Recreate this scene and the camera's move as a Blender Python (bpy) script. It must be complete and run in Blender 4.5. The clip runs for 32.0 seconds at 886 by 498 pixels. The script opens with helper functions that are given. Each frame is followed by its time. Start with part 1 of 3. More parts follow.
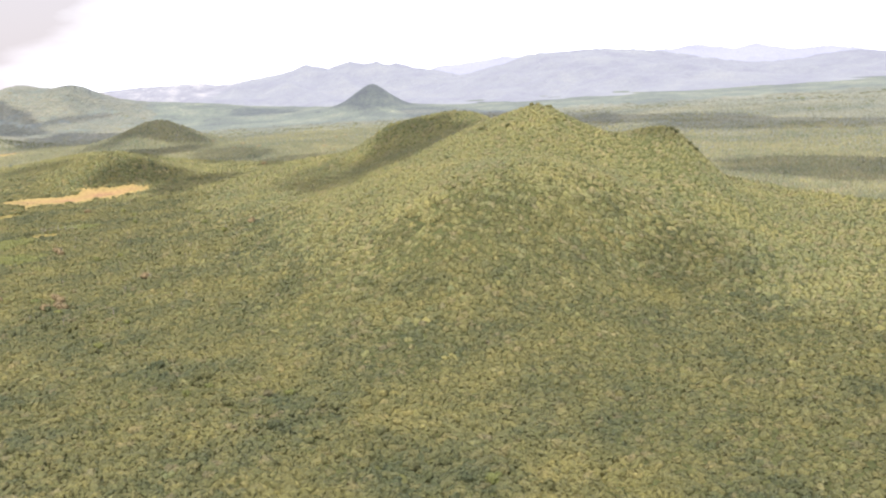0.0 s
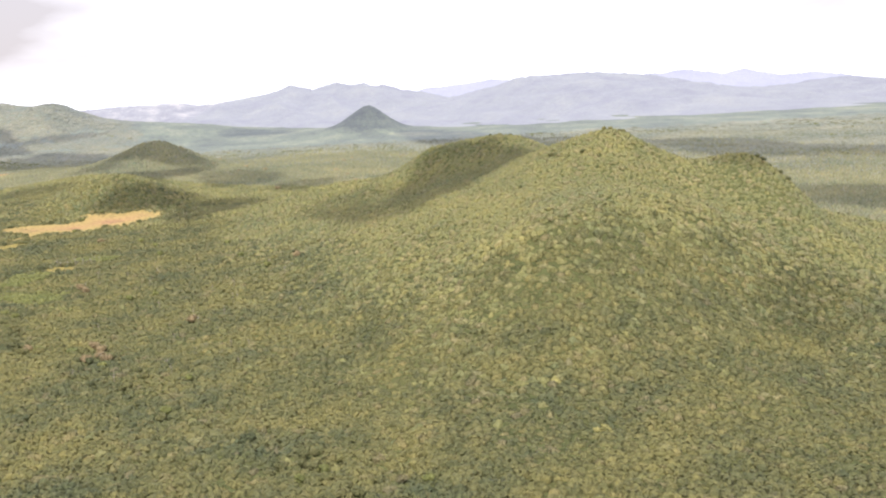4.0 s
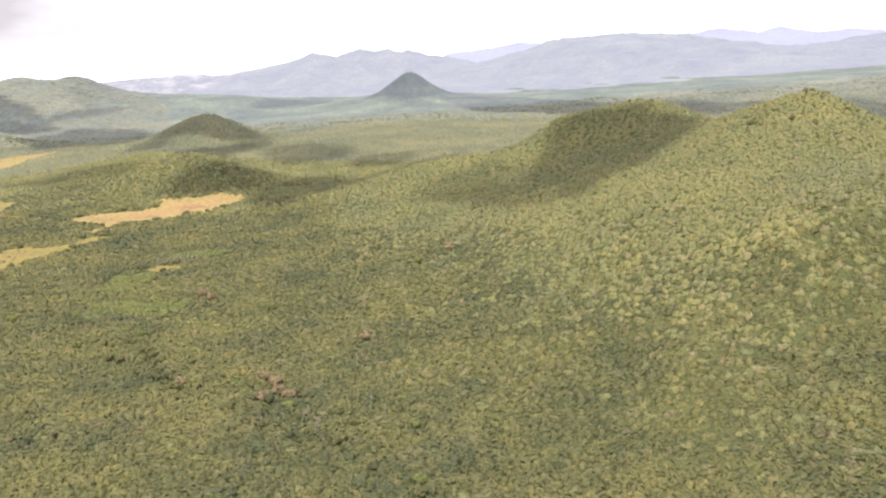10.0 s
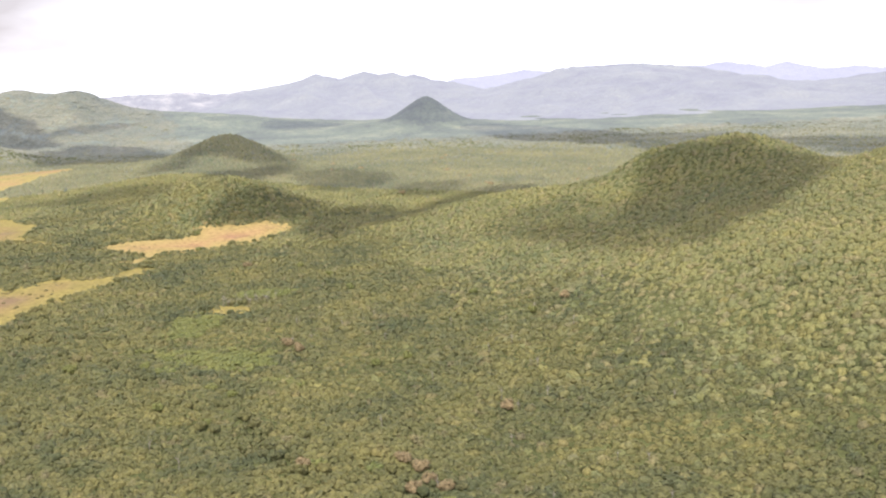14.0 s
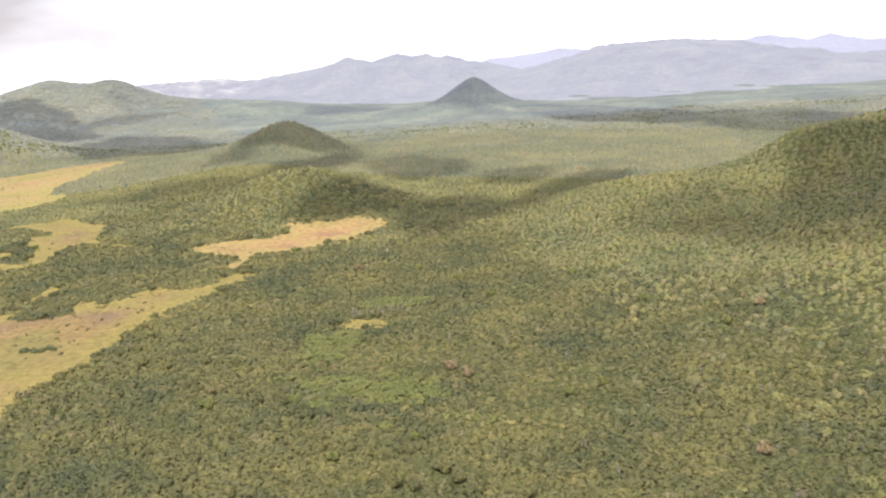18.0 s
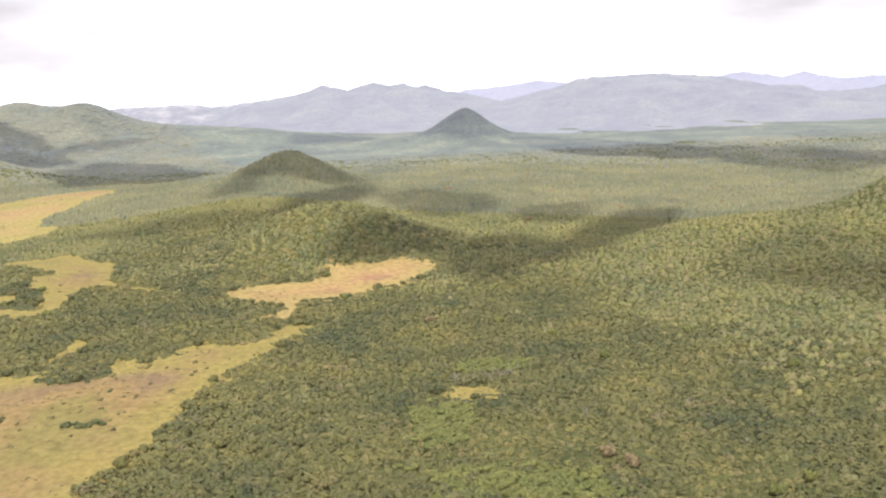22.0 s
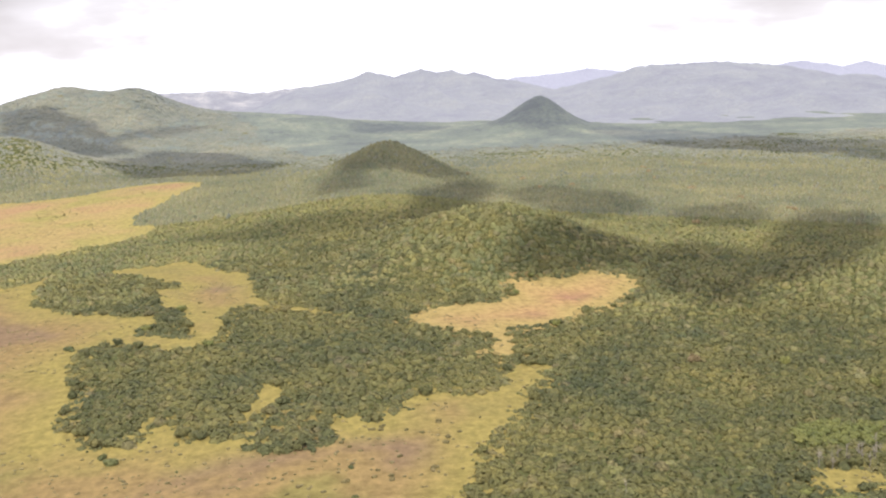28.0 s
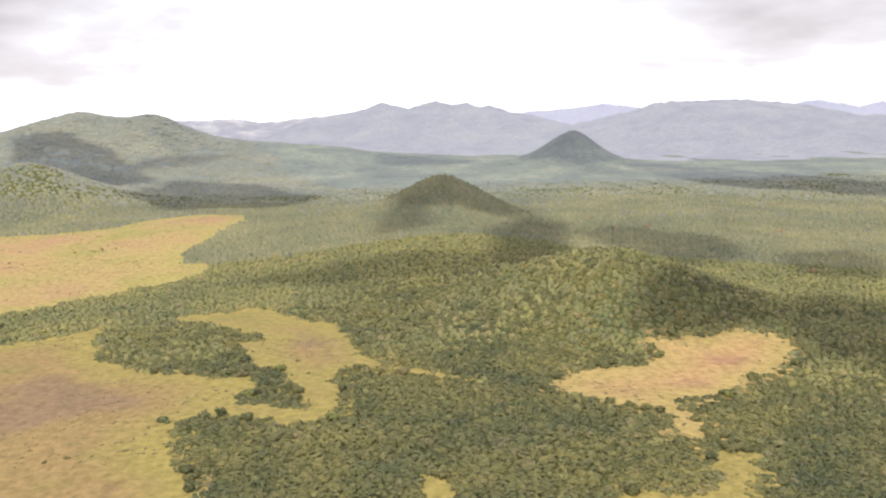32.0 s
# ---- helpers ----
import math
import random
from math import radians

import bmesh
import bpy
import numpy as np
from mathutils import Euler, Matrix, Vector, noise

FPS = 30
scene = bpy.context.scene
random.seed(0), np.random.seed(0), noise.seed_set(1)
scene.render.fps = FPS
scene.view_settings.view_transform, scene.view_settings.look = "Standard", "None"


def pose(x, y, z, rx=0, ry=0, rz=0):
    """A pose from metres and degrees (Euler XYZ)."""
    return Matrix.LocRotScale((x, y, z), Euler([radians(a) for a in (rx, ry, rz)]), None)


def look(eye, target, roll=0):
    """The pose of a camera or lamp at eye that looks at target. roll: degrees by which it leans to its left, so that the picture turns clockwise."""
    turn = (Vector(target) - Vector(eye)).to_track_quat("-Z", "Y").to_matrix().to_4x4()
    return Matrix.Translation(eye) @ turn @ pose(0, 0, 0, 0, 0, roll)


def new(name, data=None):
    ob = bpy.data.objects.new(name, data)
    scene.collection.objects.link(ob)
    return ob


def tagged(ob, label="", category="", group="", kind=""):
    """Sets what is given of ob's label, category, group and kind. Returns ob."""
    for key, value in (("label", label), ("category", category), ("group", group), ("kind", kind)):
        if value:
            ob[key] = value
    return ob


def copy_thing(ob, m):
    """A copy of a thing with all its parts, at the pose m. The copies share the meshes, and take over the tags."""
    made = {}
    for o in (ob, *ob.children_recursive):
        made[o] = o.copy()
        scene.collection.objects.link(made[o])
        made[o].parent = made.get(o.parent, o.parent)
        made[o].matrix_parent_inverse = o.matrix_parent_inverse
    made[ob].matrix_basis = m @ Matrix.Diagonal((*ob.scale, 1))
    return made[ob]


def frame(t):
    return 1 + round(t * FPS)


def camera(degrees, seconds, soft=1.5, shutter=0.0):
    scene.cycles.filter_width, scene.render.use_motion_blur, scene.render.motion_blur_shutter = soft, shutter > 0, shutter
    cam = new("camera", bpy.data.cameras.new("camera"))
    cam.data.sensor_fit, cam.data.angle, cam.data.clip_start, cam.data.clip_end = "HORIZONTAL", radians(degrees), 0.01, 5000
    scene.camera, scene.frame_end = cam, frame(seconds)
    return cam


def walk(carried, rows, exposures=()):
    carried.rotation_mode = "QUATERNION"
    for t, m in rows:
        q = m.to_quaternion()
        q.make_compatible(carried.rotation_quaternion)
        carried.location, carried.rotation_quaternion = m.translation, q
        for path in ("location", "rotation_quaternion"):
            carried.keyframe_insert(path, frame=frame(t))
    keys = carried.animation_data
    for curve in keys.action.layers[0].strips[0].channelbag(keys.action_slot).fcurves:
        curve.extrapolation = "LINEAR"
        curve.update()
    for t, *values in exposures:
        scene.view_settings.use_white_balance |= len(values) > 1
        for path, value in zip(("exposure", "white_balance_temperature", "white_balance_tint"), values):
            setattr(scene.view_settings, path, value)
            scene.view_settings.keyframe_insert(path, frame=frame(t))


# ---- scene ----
cam = camera(50.4, 32.0, soft=2.1)
METRES, EYE, TILT, LEAN, TURN = 1000.0, 150.0, 1.9, 0.0, 0.0
ROWS = [
    (0.0, 0.0, 0.0, 0.0, -0.85, -13.12, 3.65),
    (0.5, -0.0108, 0.0115, 0.0004, -1.0, -15.03, 4.37),
    (1.0, -0.0216, 0.0225, 0.0005, -1.24, -14.99, 4.25),
    (1.5, -0.0325, 0.0336, 0.0003, -1.38, -14.98, 4.04),
    (2.0, -0.0432, 0.0445, 0.0002, -1.58, -13.83, 3.9),
    (2.5, -0.0539, 0.0554, -0.0001, -1.91, -13.13, 3.48),
    (3.0, -0.0649, 0.0668, -0.0003, -2.2, -12.72, 3.02),
    (3.5, -0.0756, 0.0776, -0.0008, -2.51, -12.06, 3.0),
    (5.5, -0.1196, 0.123, -0.0015, -3.08, -11.77, 2.84),
    (6.0, -0.1302, 0.1343, -0.0019, -3.09, -11.71, 2.96),
    (6.5, -0.1409, 0.1453, -0.002, -2.97, -11.49, 2.54),
    (7.0, -0.1519, 0.1564, -0.0023, -2.78, -11.26, 2.15),
    (7.5, -0.1624, 0.1679, -0.0023, -2.84, -12.31, 2.26),
    (8.0, -0.1734, 0.1793, -0.0021, -3.02, -13.24, 2.63),
    (8.5, -0.1841, 0.1909, -0.0026, -2.96, -13.51, 2.98),
    (9.0, -0.1948, 0.2022, -0.0022, -2.7, -13.57, 2.99),
    (9.5, -0.2057, 0.2134, -0.0025, -2.76, -13.53, 3.25),
    (10.0, -0.2162, 0.2249, -0.0027, -3.08, -13.9, 4.06),
    (10.5, -0.227, 0.2365, -0.0031, -3.17, -13.52, 3.71),
    (11.0, -0.2374, 0.2481, -0.0032, -3.28, -13.6, 4.0),
    (11.5, -0.248, 0.2595, -0.0038, -3.15, -12.8, 3.32),
    (12.0, -0.2586, 0.2709, -0.0041, -3.31, -12.04, 2.48),
    (12.5, -0.2693, 0.2823, -0.0045, -3.63, -11.61, 2.05),
    (13.0, -0.28, 0.2941, -0.0049, -3.9, -12.06, 1.97),
    (13.5, -0.2905, 0.3059, -0.0048, -4.15, -12.68, 2.71),
    (14.0, -0.301, 0.3176, -0.0046, -3.99, -12.43, 2.37),
    (14.5, -0.3116, 0.3289, -0.0051, -3.81, -11.78, 2.12),
    (15.0, -0.3219, 0.3402, -0.005, -3.61, -11.63, 2.36),
    (15.5, -0.3325, 0.3515, -0.0051, -3.22, -11.64, 2.05),
    (17.5, -0.3742, 0.3969, -0.0064, -4.09, -12.19, 2.41),
    (18.0, -0.3846, 0.4087, -0.0063, -3.29, -13.47, 3.68),
    (18.5, -0.3952, 0.4194, -0.0066, -2.79, -13.19, 3.55),
    (19.0, -0.4054, 0.4315, -0.0067, -3.74, -14.57, 4.38),
    (19.5, -0.4159, 0.4434, -0.0071, -4.82, -15.05, 4.85),
    (20.0, -0.4263, 0.4554, -0.0071, -5.39, -14.94, 4.39),
    (20.5, -0.4369, 0.4668, -0.0076, -5.52, -13.26, 2.95),
    (21.0, -0.4474, 0.4782, -0.0078, -5.59, -12.44, 2.79),
    (21.5, -0.4578, 0.4897, -0.0081, -5.78, -12.24, 2.91),
    (22.0, -0.4683, 0.5015, -0.0086, -5.97, -11.77, 2.44),
    (22.5, -0.4788, 0.5132, -0.0092, -5.9, -11.22, 1.92),
    (23.0, -0.4893, 0.525, -0.0093, -5.72, -11.13, 1.87),
    (23.5, -0.4997, 0.5366, -0.0094, -5.34, -10.85, 1.39),
    (24.0, -0.5102, 0.5485, -0.0099, -5.36, -11.35, 1.8),
    (24.5, -0.5206, 0.5604, -0.0101, -5.2, -11.79, 2.04),
    (25.0, -0.5311, 0.5728, -0.0102, -4.86, -12.6, 2.22),
    (25.5, -0.5415, 0.584, -0.0102, -4.61, -11.86, 1.82),
    (27.5, -0.5826, 0.6321, -0.0123, -5.15, -12.3, 1.78),
    (28.0, -0.5929, 0.6437, -0.0125, -5.15, -12.43, 2.06),
    (28.5, -0.6031, 0.6555, -0.0127, -5.25, -12.71, 2.29),
    (29.0, -0.6133, 0.6674, -0.0134, -5.55, -12.47, 2.24),
    (29.5, -0.6233, 0.6791, -0.014, -5.86, -11.99, 2.38),
    (30.0, -0.6336, 0.6911, -0.0148, -6.33, -12.49, 2.91),
    (30.5, -0.6437, 0.7034, -0.0155, -6.39, -12.75, 2.81),
    (31.0, -0.6536, 0.7152, -0.0161, -6.36, -12.35, 2.54),
    (31.5, -0.6636, 0.7267, -0.0166, -6.1, -11.83, 2.02),
    (32.0, -0.6737, 0.7383, -0.0172, -5.67, -10.45, 0.98),
]
walk(cam, [(t, pose(0, 0, EYE, TILT, LEAN, TURN) @ pose(METRES * x, METRES * y, METRES * z, 90 + pitch, roll, yaw)) for t, x, y, z, yaw, pitch, roll in ROWS],
     [(0.0, 0.82, 6000, 15), (2.0, 0.84, 6000, 15), (6.0, 0.68, 6000, 15), (9.0, 0.70, 6000, 15), (11.0, 0.77, 6000, 15), (15.0, 0.70, 6000, 15), (18.0, 0.64, 6000, 15), (20.0, 0.72, 6000, 15), (24.0, 0.50, 6100, 14), (32.0, 0.48, 6100, 14)])

# ---- world, sun ----
SUN = Vector((-0.15, -0.45, 0.88)).normalized()          # towards the sun
SUN_ELEV, SUN_AZ = math.asin(SUN.z), math.atan2(SUN.x, SUN.y)

world = bpy.data.worlds.new("sky")
scene.world = world
world.use_nodes = True
wn, wl = world.node_tree.nodes, world.node_tree.links
wn.clear()
sky = wn.new("ShaderNodeTexSky")
sky.sky_type, sky.sun_disc = "NISHITA", False
sky.sun_elevation, sky.sun_rotation = SUN_ELEV, SUN_AZ
sky.dust_density = 3.0
tc = wn.new("ShaderNodeTexCoord")
mp = wn.new("ShaderNodeMapping")
mp.inputs["Location"].default_value = (3.1, 2.9, 1.2)
mp.inputs["Scale"].default_value = (1.0, 1.0, 3.4)
cut = wn.new("ShaderNodeSeparateXYZ")
wl.new(tc.outputs["Generated"], cut.inputs["Vector"])
fold = wn.new("ShaderNodeMath")
fold.operation = "ABSOLUTE"
wl.new(cut.outputs["X"], fold.inputs[0])
lean = wn.new("ShaderNodeMath")
lean.operation = "MULTIPLY_ADD"
lean.inputs[1].default_value = -0.06
wl.new(cut.outputs["X"], lean.inputs[0])
wl.new(fold.outputs["Value"], lean.inputs[2])
join = wn.new("ShaderNodeCombineXYZ")
wl.new(lean.outputs["Value"], join.inputs["X"])
wl.new(cut.outputs["Y"], join.inputs["Y"])
wl.new(cut.outputs["Z"], join.inputs["Z"])
wl.new(join.outputs["Vector"], mp.inputs["Vector"])
cl = wn.new("ShaderNodeTexNoise")
cl.inputs["Scale"].default_value, cl.inputs["Detail"].default_value, cl.inputs["Roughness"].default_value = 4.2, 5.0, 0.5
wl.new(mp.outputs["Vector"], cl.inputs["Vector"])
sep = wn.new("ShaderNodeSeparateXYZ")
wl.new(tc.outputs["Generated"], sep.inputs["Vector"])
side = wn.new("ShaderNodeMath")                          # more cloud to both sides of the valley
side.operation = "MULTIPLY"
off = wn.new("ShaderNodeMath")
off.inputs[1].default_value = -0.035
wl.new(sep.outputs["X"], off.inputs[0])
wl.new(off.outputs["Value"], side.inputs[0])
wl.new(off.outputs["Value"], side.inputs[1])
cap = wn.new("ShaderNodeMath")
cap.operation = "MINIMUM"
cap.inputs[1].default_value = 0.19
widen = wn.new("ShaderNodeMath")
widen.operation = "MULTIPLY_ADD"
widen.inputs[1].default_value, widen.inputs[2].default_value = 2.5, -0.14
wl.new(side.outputs["Value"], widen.inputs[0])
wl.new(widen.outputs["Value"], cap.inputs[0])
bank = wn.new("ShaderNodeMapRange")                      # a cloud bank far to the west
bank.inputs["From Min"].default_value, bank.inputs["From Max"].default_value = -0.33, -0.45
bank.inputs["To Min"].default_value, bank.inputs["To Max"].default_value = 0.0, 0.36
wl.new(sep.outputs["X"], bank.inputs["Value"])
heap = wn.new("ShaderNodeMath")
wl.new(cap.outputs["Value"], heap.inputs[0])
wl.new(bank.outputs["Result"], heap.inputs[1])
total = wn.new("ShaderNodeMath")
total.operation = "ADD"
wl.new(cl.outputs["Fac"], total.inputs[0])
wl.new(heap.outputs["Value"], total.inputs[1])
cr = wn.new("ShaderNodeValToRGB")                        # bright veil with greyer cloud bellies
cr.color_ramp.elements.new(0.62)
for e, (at, tone) in zip(cr.color_ramp.elements, ((0.48, (1.12, 1.10, 1.13)), (0.63, (0.63, 0.585, 0.565)), (0.82, (0.42, 0.375, 0.352)))):
    e.position, e.color = at, (*tone, 1)
low = wn.new("ShaderNodeMapRange")                       # no dark bellies right above the skyline
low.inputs["From Min"].default_value, low.inputs["From Max"].default_value = 0.005, 0.04
low.inputs["To Min"].default_value, low.inputs["To Max"].default_value = -0.22, 0.0
wl.new(sep.outputs["Z"], low.inputs["Value"])
final = wn.new("ShaderNodeMath")
final.operation = "ADD"
wl.new(total.outputs["Value"], final.inputs[0])
wl.new(low.outputs["Result"], final.inputs[1])
wl.new(final.outputs["Value"], cr.inputs["Fac"])
sk = wn.new("ShaderNodeVectorMath")
sk.operation = "SCALE"
sk.inputs["Scale"].default_value = 0.13
wl.new(sky.outputs["Color"], sk.inputs[0])
mx = wn.new("ShaderNodeMix")
mx.data_type = "RGBA"
thin = wn.new("ShaderNodeMapRange")                      # the veil opens to blue overhead
thin.inputs["From Min"].default_value, thin.inputs["From Max"].default_value = 0.25, 0.85
thin.inputs["To Min"].default_value, thin.inputs["To Max"].default_value = 0.88, 0.22
wl.new(sep.outputs["Z"], thin.inputs["Value"])
wl.new(thin.outputs["Result"], mx.inputs["Factor"])
wl.new(sk.outputs["Vector"], mx.inputs["A"])
wl.new(cr.outputs["Color"], mx.inputs["B"])
bg = wn.new("ShaderNodeBackground")
bg.inputs["Strength"].default_value = 1.2
wl.new(mx.outputs["Result"], bg.inputs["Color"])
wo = wn.new("ShaderNodeOutputWorld")
wl.new(bg.outputs["Background"], wo.inputs["Surface"])

sun = new("sun", bpy.data.lights.new("sun", "SUN"))
sun.data.energy, sun.data.angle, sun.data.color = 3.1, radians(1.2), (1.0, 0.94, 0.82)
sun.matrix_world = look(SUN * 900, (0, 0, 0))

# ---- numeric helpers ----
rng = np.random.default_rng(7)
LATTICE = rng.random((256, 256))


def wavy(x, y, size, seed=0):
    """Smooth value noise, -1 to 1, with the given wavelength in metres."""
    u, v = np.asarray(x, float) / size + seed * 17.3, np.asarray(y, float) / size + seed * 9.1
    i, j = np.floor(u).astype(int), np.floor(v).astype(int)
    f, g = u - i, v - j
    f, g = f * f * (3 - 2 * f), g * g * (3 - 2 * g)
    at = lambda a, b: LATTICE[a % 256, b % 256]
    low = at(i, j) * (1 - f) + at(i + 1, j) * f
    high = at(i, j + 1) * (1 - f) + at(i + 1, j + 1) * f
    return 2 * (low * (1 - g) + high * g) - 1


def hump(x, y, cx, cy, h, a, b, turn=0.0, p=1.7):
    c, s = math.cos(radians(turn)), math.sin(radians(turn))
    u, v = (x - cx) * c + (y - cy) * s, -(x - cx) * s + (y - cy) * c
    return h * np.exp(-((u / a) ** 2 + (v / b) ** 2 + 1e-9) ** (p / 2))


CANOPY = 1.5


def ground_z(x, y):
    """Height of the bare ground: a gently rising valley with its wooded hills."""
    x, y = np.asarray(x, float), np.asarray(y, float)
    z = 2.2 + 10.3 * np.clip((y - 1200) / 1000, -1.2, 2.2) - CANOPY
    # the near double hill: summit, front spur, long back, side bump, shoulders and feet
    for h in ((105, 941, 89, 127, 122, -14, 1.51), (26, 730, 56.4, 95, 127, -15, 1.78), (52, 1216, 63.9, 104, 216, -16, 1.46), (232, 916, 41.2, 40, 146, 2, 1.59),
              (-53, 1171, 44.9, 132, 68, -20, 1.18), (-179, 1272, 19.2, 134, 59, 7, 1.77), (-52, 871, 16.2, 83, 111, 4, 1.83), (125, 759, 34.6, 79, 66, 1, 1.81)):
        z = z + hump(x, y, *h)
    # knoll, middle hill and the saddle between them
    for h in ((-483, 1408, 45.6, 93, 84, -2, 1.92), (-560, 1928, 50.5, 71, 122, -19, 1.82), (-577, 1598, 22.3, 125, 133, 1, 1.92)):
        z = z + hump(x, y, *h)
    # broad swells and hollows of the valley floor
    for cx, cy, h in ((100, 430, -3.5), (230, 640, -24.3), (-150, 600, -7.4), (-300, 800, -4.0), (-480, 1000, 1.7), (-650, 1200, 11.6), (-420, 1250, -7.8),
                      (-800, 1500, 1.6), (-250, 1500, 3.8), (-800, 1850, 19.4), (-250, 1850, 5.5), (100, 1950, -2.9), (-550, 1750, 9.7), (-100, 1000, 7.3)):
        z = z + hump(x, y, cx, cy, h, 210, 210, 0, 2.0)
    # far cone and the far hills on the other side
    z = z + hump(x, y, -180, 2814, 71, 72, 105, 0, 1.62) + hump(x, y, -260, 2830, 14, 260, 200, 0, 2.0)
    z = z + hump(x, y, -1292, 3010, 17, 75, 170, 0, 1.7) + hump(x, y, -1118, 2990, 37, 75, 150, 0, 1.8)
    z = z + hump(x, y, -1330, 3010, 118, 300, 330, 0, 2.0) + hump(x, y, -850, 3080, 47, 330, 300, 0, 2.0)
    z = z + hump(x, y, -1190, 2285, 70, 130, 150, 10, 1.8)
    rough = np.clip((z - 12) / 45, 0.10, 1.0)
    z = z + rough * (2.0 * wavy(x, y, 90, 1) + 1.6 * wavy(x, y, 41, 2)) + 0.5 * wavy(x, y, 33, 3)
    return z


def inside(px, py, poly):
    hit = np.zeros(np.shape(px), bool)
    for (x0, y0), (x1, y1) in zip(poly, poly[1:] + poly[:1]):
        if y0 != y1:
            hit ^= ((y0 > py) != (y1 > py)) & (px < (x1 - x0) * (py - y0) / (y1 - y0) + x0)
    return hit


def ragged(x, y):
    return x + 3 * wavy(x, y, 19, 4) + 2 * wavy(x, y, 8, 5), y + 4 * wavy(x, y, 21, 6) + 2.5 * wavy(x, y, 9, 7)


# ---- materials ----
def material(name):
    m = bpy.data.materials.new(name)
    m.use_nodes = True
    return m, m.node_tree.nodes, m.node_tree.links, m.node_tree.nodes["Principled BSDF"]


def ramp(n, stops):
    r = n.new("ShaderNodeValToRGB")
    while len(r.color_ramp.elements) < len(stops):
        r.color_ramp.elements.new(0.5)
    for e, (p, c) in zip(r.color_ramp.elements, stops):
        e.position, e.color = p, (*c, 1)
    return r


def noise_node(n, l, scale, detail=4.0, rough=0.6):
    g = n.new("ShaderNodeNewGeometry")
    t = n.new("ShaderNodeTexNoise")
    t.inputs["Scale"].default_value, t.inputs["Detail"].default_value, t.inputs["Roughness"].default_value = scale, detail, rough
    l.new(g.outputs["Position"], t.inputs["Vector"])
    return t


def mixed(n, l, a, b, fac, how="MIX"):
    m = n.new("ShaderNodeMix")
    m.data_type, m.blend_type = "RGBA", how
    for socket, value in (("A", a), ("B", b), ("Factor", fac)):
        if isinstance(value, bpy.types.NodeSocket):
            l.new(value, m.inputs[socket])
        else:
            m.inputs[socket].default_value = value if socket == "Factor" else (*value, 1)
    return m.outputs["Result"]


def bumped(n, l, p, scale, strength, distance, detail=4.0):
    t = noise_node(n, l, scale, detail)
    b = n.new("ShaderNodeBump")
    b.inputs["Strength"].default_value, b.inputs["Distance"].default_value = strength, distance
    l.new(t.outputs["Fac"], b.inputs["Height"])
    l.new(b.outputs["Normal"], p.inputs["Normal"])


def foliage(name, stops, patch_a, patch_b, patch_scale, grain=0.9, drifts=0.45, sheen=0.0, lively=1.0):
    """Leaves: each crown its own tone, drifts of species over the wood, fine leafy grain."""
    m, n, l, p = material(name)
    g = n.new("ShaderNodeNewGeometry")
    own = n.new("ShaderNodeAttribute")
    own.attribute_name = "tone"
    ob = n.new("ShaderNodeObjectInfo")
    add = n.new("ShaderNodeMath")
    l.new(own.outputs["Fac"], add.inputs[0])
    l.new(ob.outputs["Random"], add.inputs[1])
    part_of = n.new("ShaderNodeMath")
    part_of.operation = "FRACT"
    l.new(add.outputs["Value"], part_of.inputs[0])
    tone = ramp(n, stops)
    l.new(part_of.outputs["Value"], tone.inputs["Fac"])
    # species drifts; in middle and far leaves they also paint soft cloud shade
    drift = noise_node(n, l, patch_scale, 6.0, 0.66)
    dr = ramp(n, [(0.36, patch_a), (0.64, patch_b)])
    l.new(drift.outputs["Fac"], dr.inputs["Fac"])
    c = mixed(n, l, tone.outputs["Color"], dr.outputs["Color"], drifts)
    bough = ramp(n, [(0.0, tuple(1 - lively * v for v in (0.16, 0.14, 0.14))), (1.0, tuple(1 + lively * v for v in (0.14, 0.12, 0.08)))])
    l.new(g.outputs["Random Per Island"], bough.inputs["Fac"])
    c = mixed(n, l, c, bough.outputs["Color"], 1.0, "MULTIPLY")
    leaf = noise_node(n, l, grain, 5.0, 0.75)
    lr = ramp(n, [(0.32, tuple(1 - lively * v for v in (0.38, 0.37, 0.37))), (0.68, tuple(1 + lively * v for v in (0.36, 0.35, 0.28)))])
    l.new(leaf.outputs["Fac"], lr.inputs["Fac"])
    c = mixed(n, l, c, lr.outputs["Color"], 1.0, "MULTIPLY")
    l.new(c, p.inputs["Base Color"])
    p.inputs["Roughness"].default_value = 0.65
    p.inputs["Specular IOR Level"].default_value = 0.25
    # bluish sheen stands in for haze on the middle and far leaves
    p.inputs["Sheen Weight"].default_value, p.inputs["Sheen Roughness"].default_value = sheen, 0.6
    p.inputs["Sheen Tint"].default_value = (0.92, 0.93, 1.0, 1)
    bumped(n, l, p, 1.4, lively, 1.2)
    return m


GREENS = [(0.0, (0.067, 0.074, 0.035)), (0.18, (0.096, 0.101, 0.044)), (0.34, (0.132, 0.125, 0.052)), (0.48, (0.130, 0.130, 0.048)), (0.60, (0.116, 0.113, 0.052)),
          (0.72, (0.167, 0.152, 0.059)), (0.86, (0.191, 0.168, 0.064)), (0.95, (0.212, 0.178, 0.074)), (1.0, (0.232, 0.178, 0.109))]
HILLS = [(0.0, (0.110, 0.123, 0.060)), (0.2, (0.139, 0.150, 0.062)), (0.38, (0.173, 0.167, 0.062)), (0.52, (0.154, 0.136, 0.077)), (0.66, (0.205, 0.183, 0.062)), (0.8, (0.141, 0.147, 0.074)),
         (0.92, (0.205, 0.164, 0.093)), (1.0, (0.237, 0.192, 0.106))]
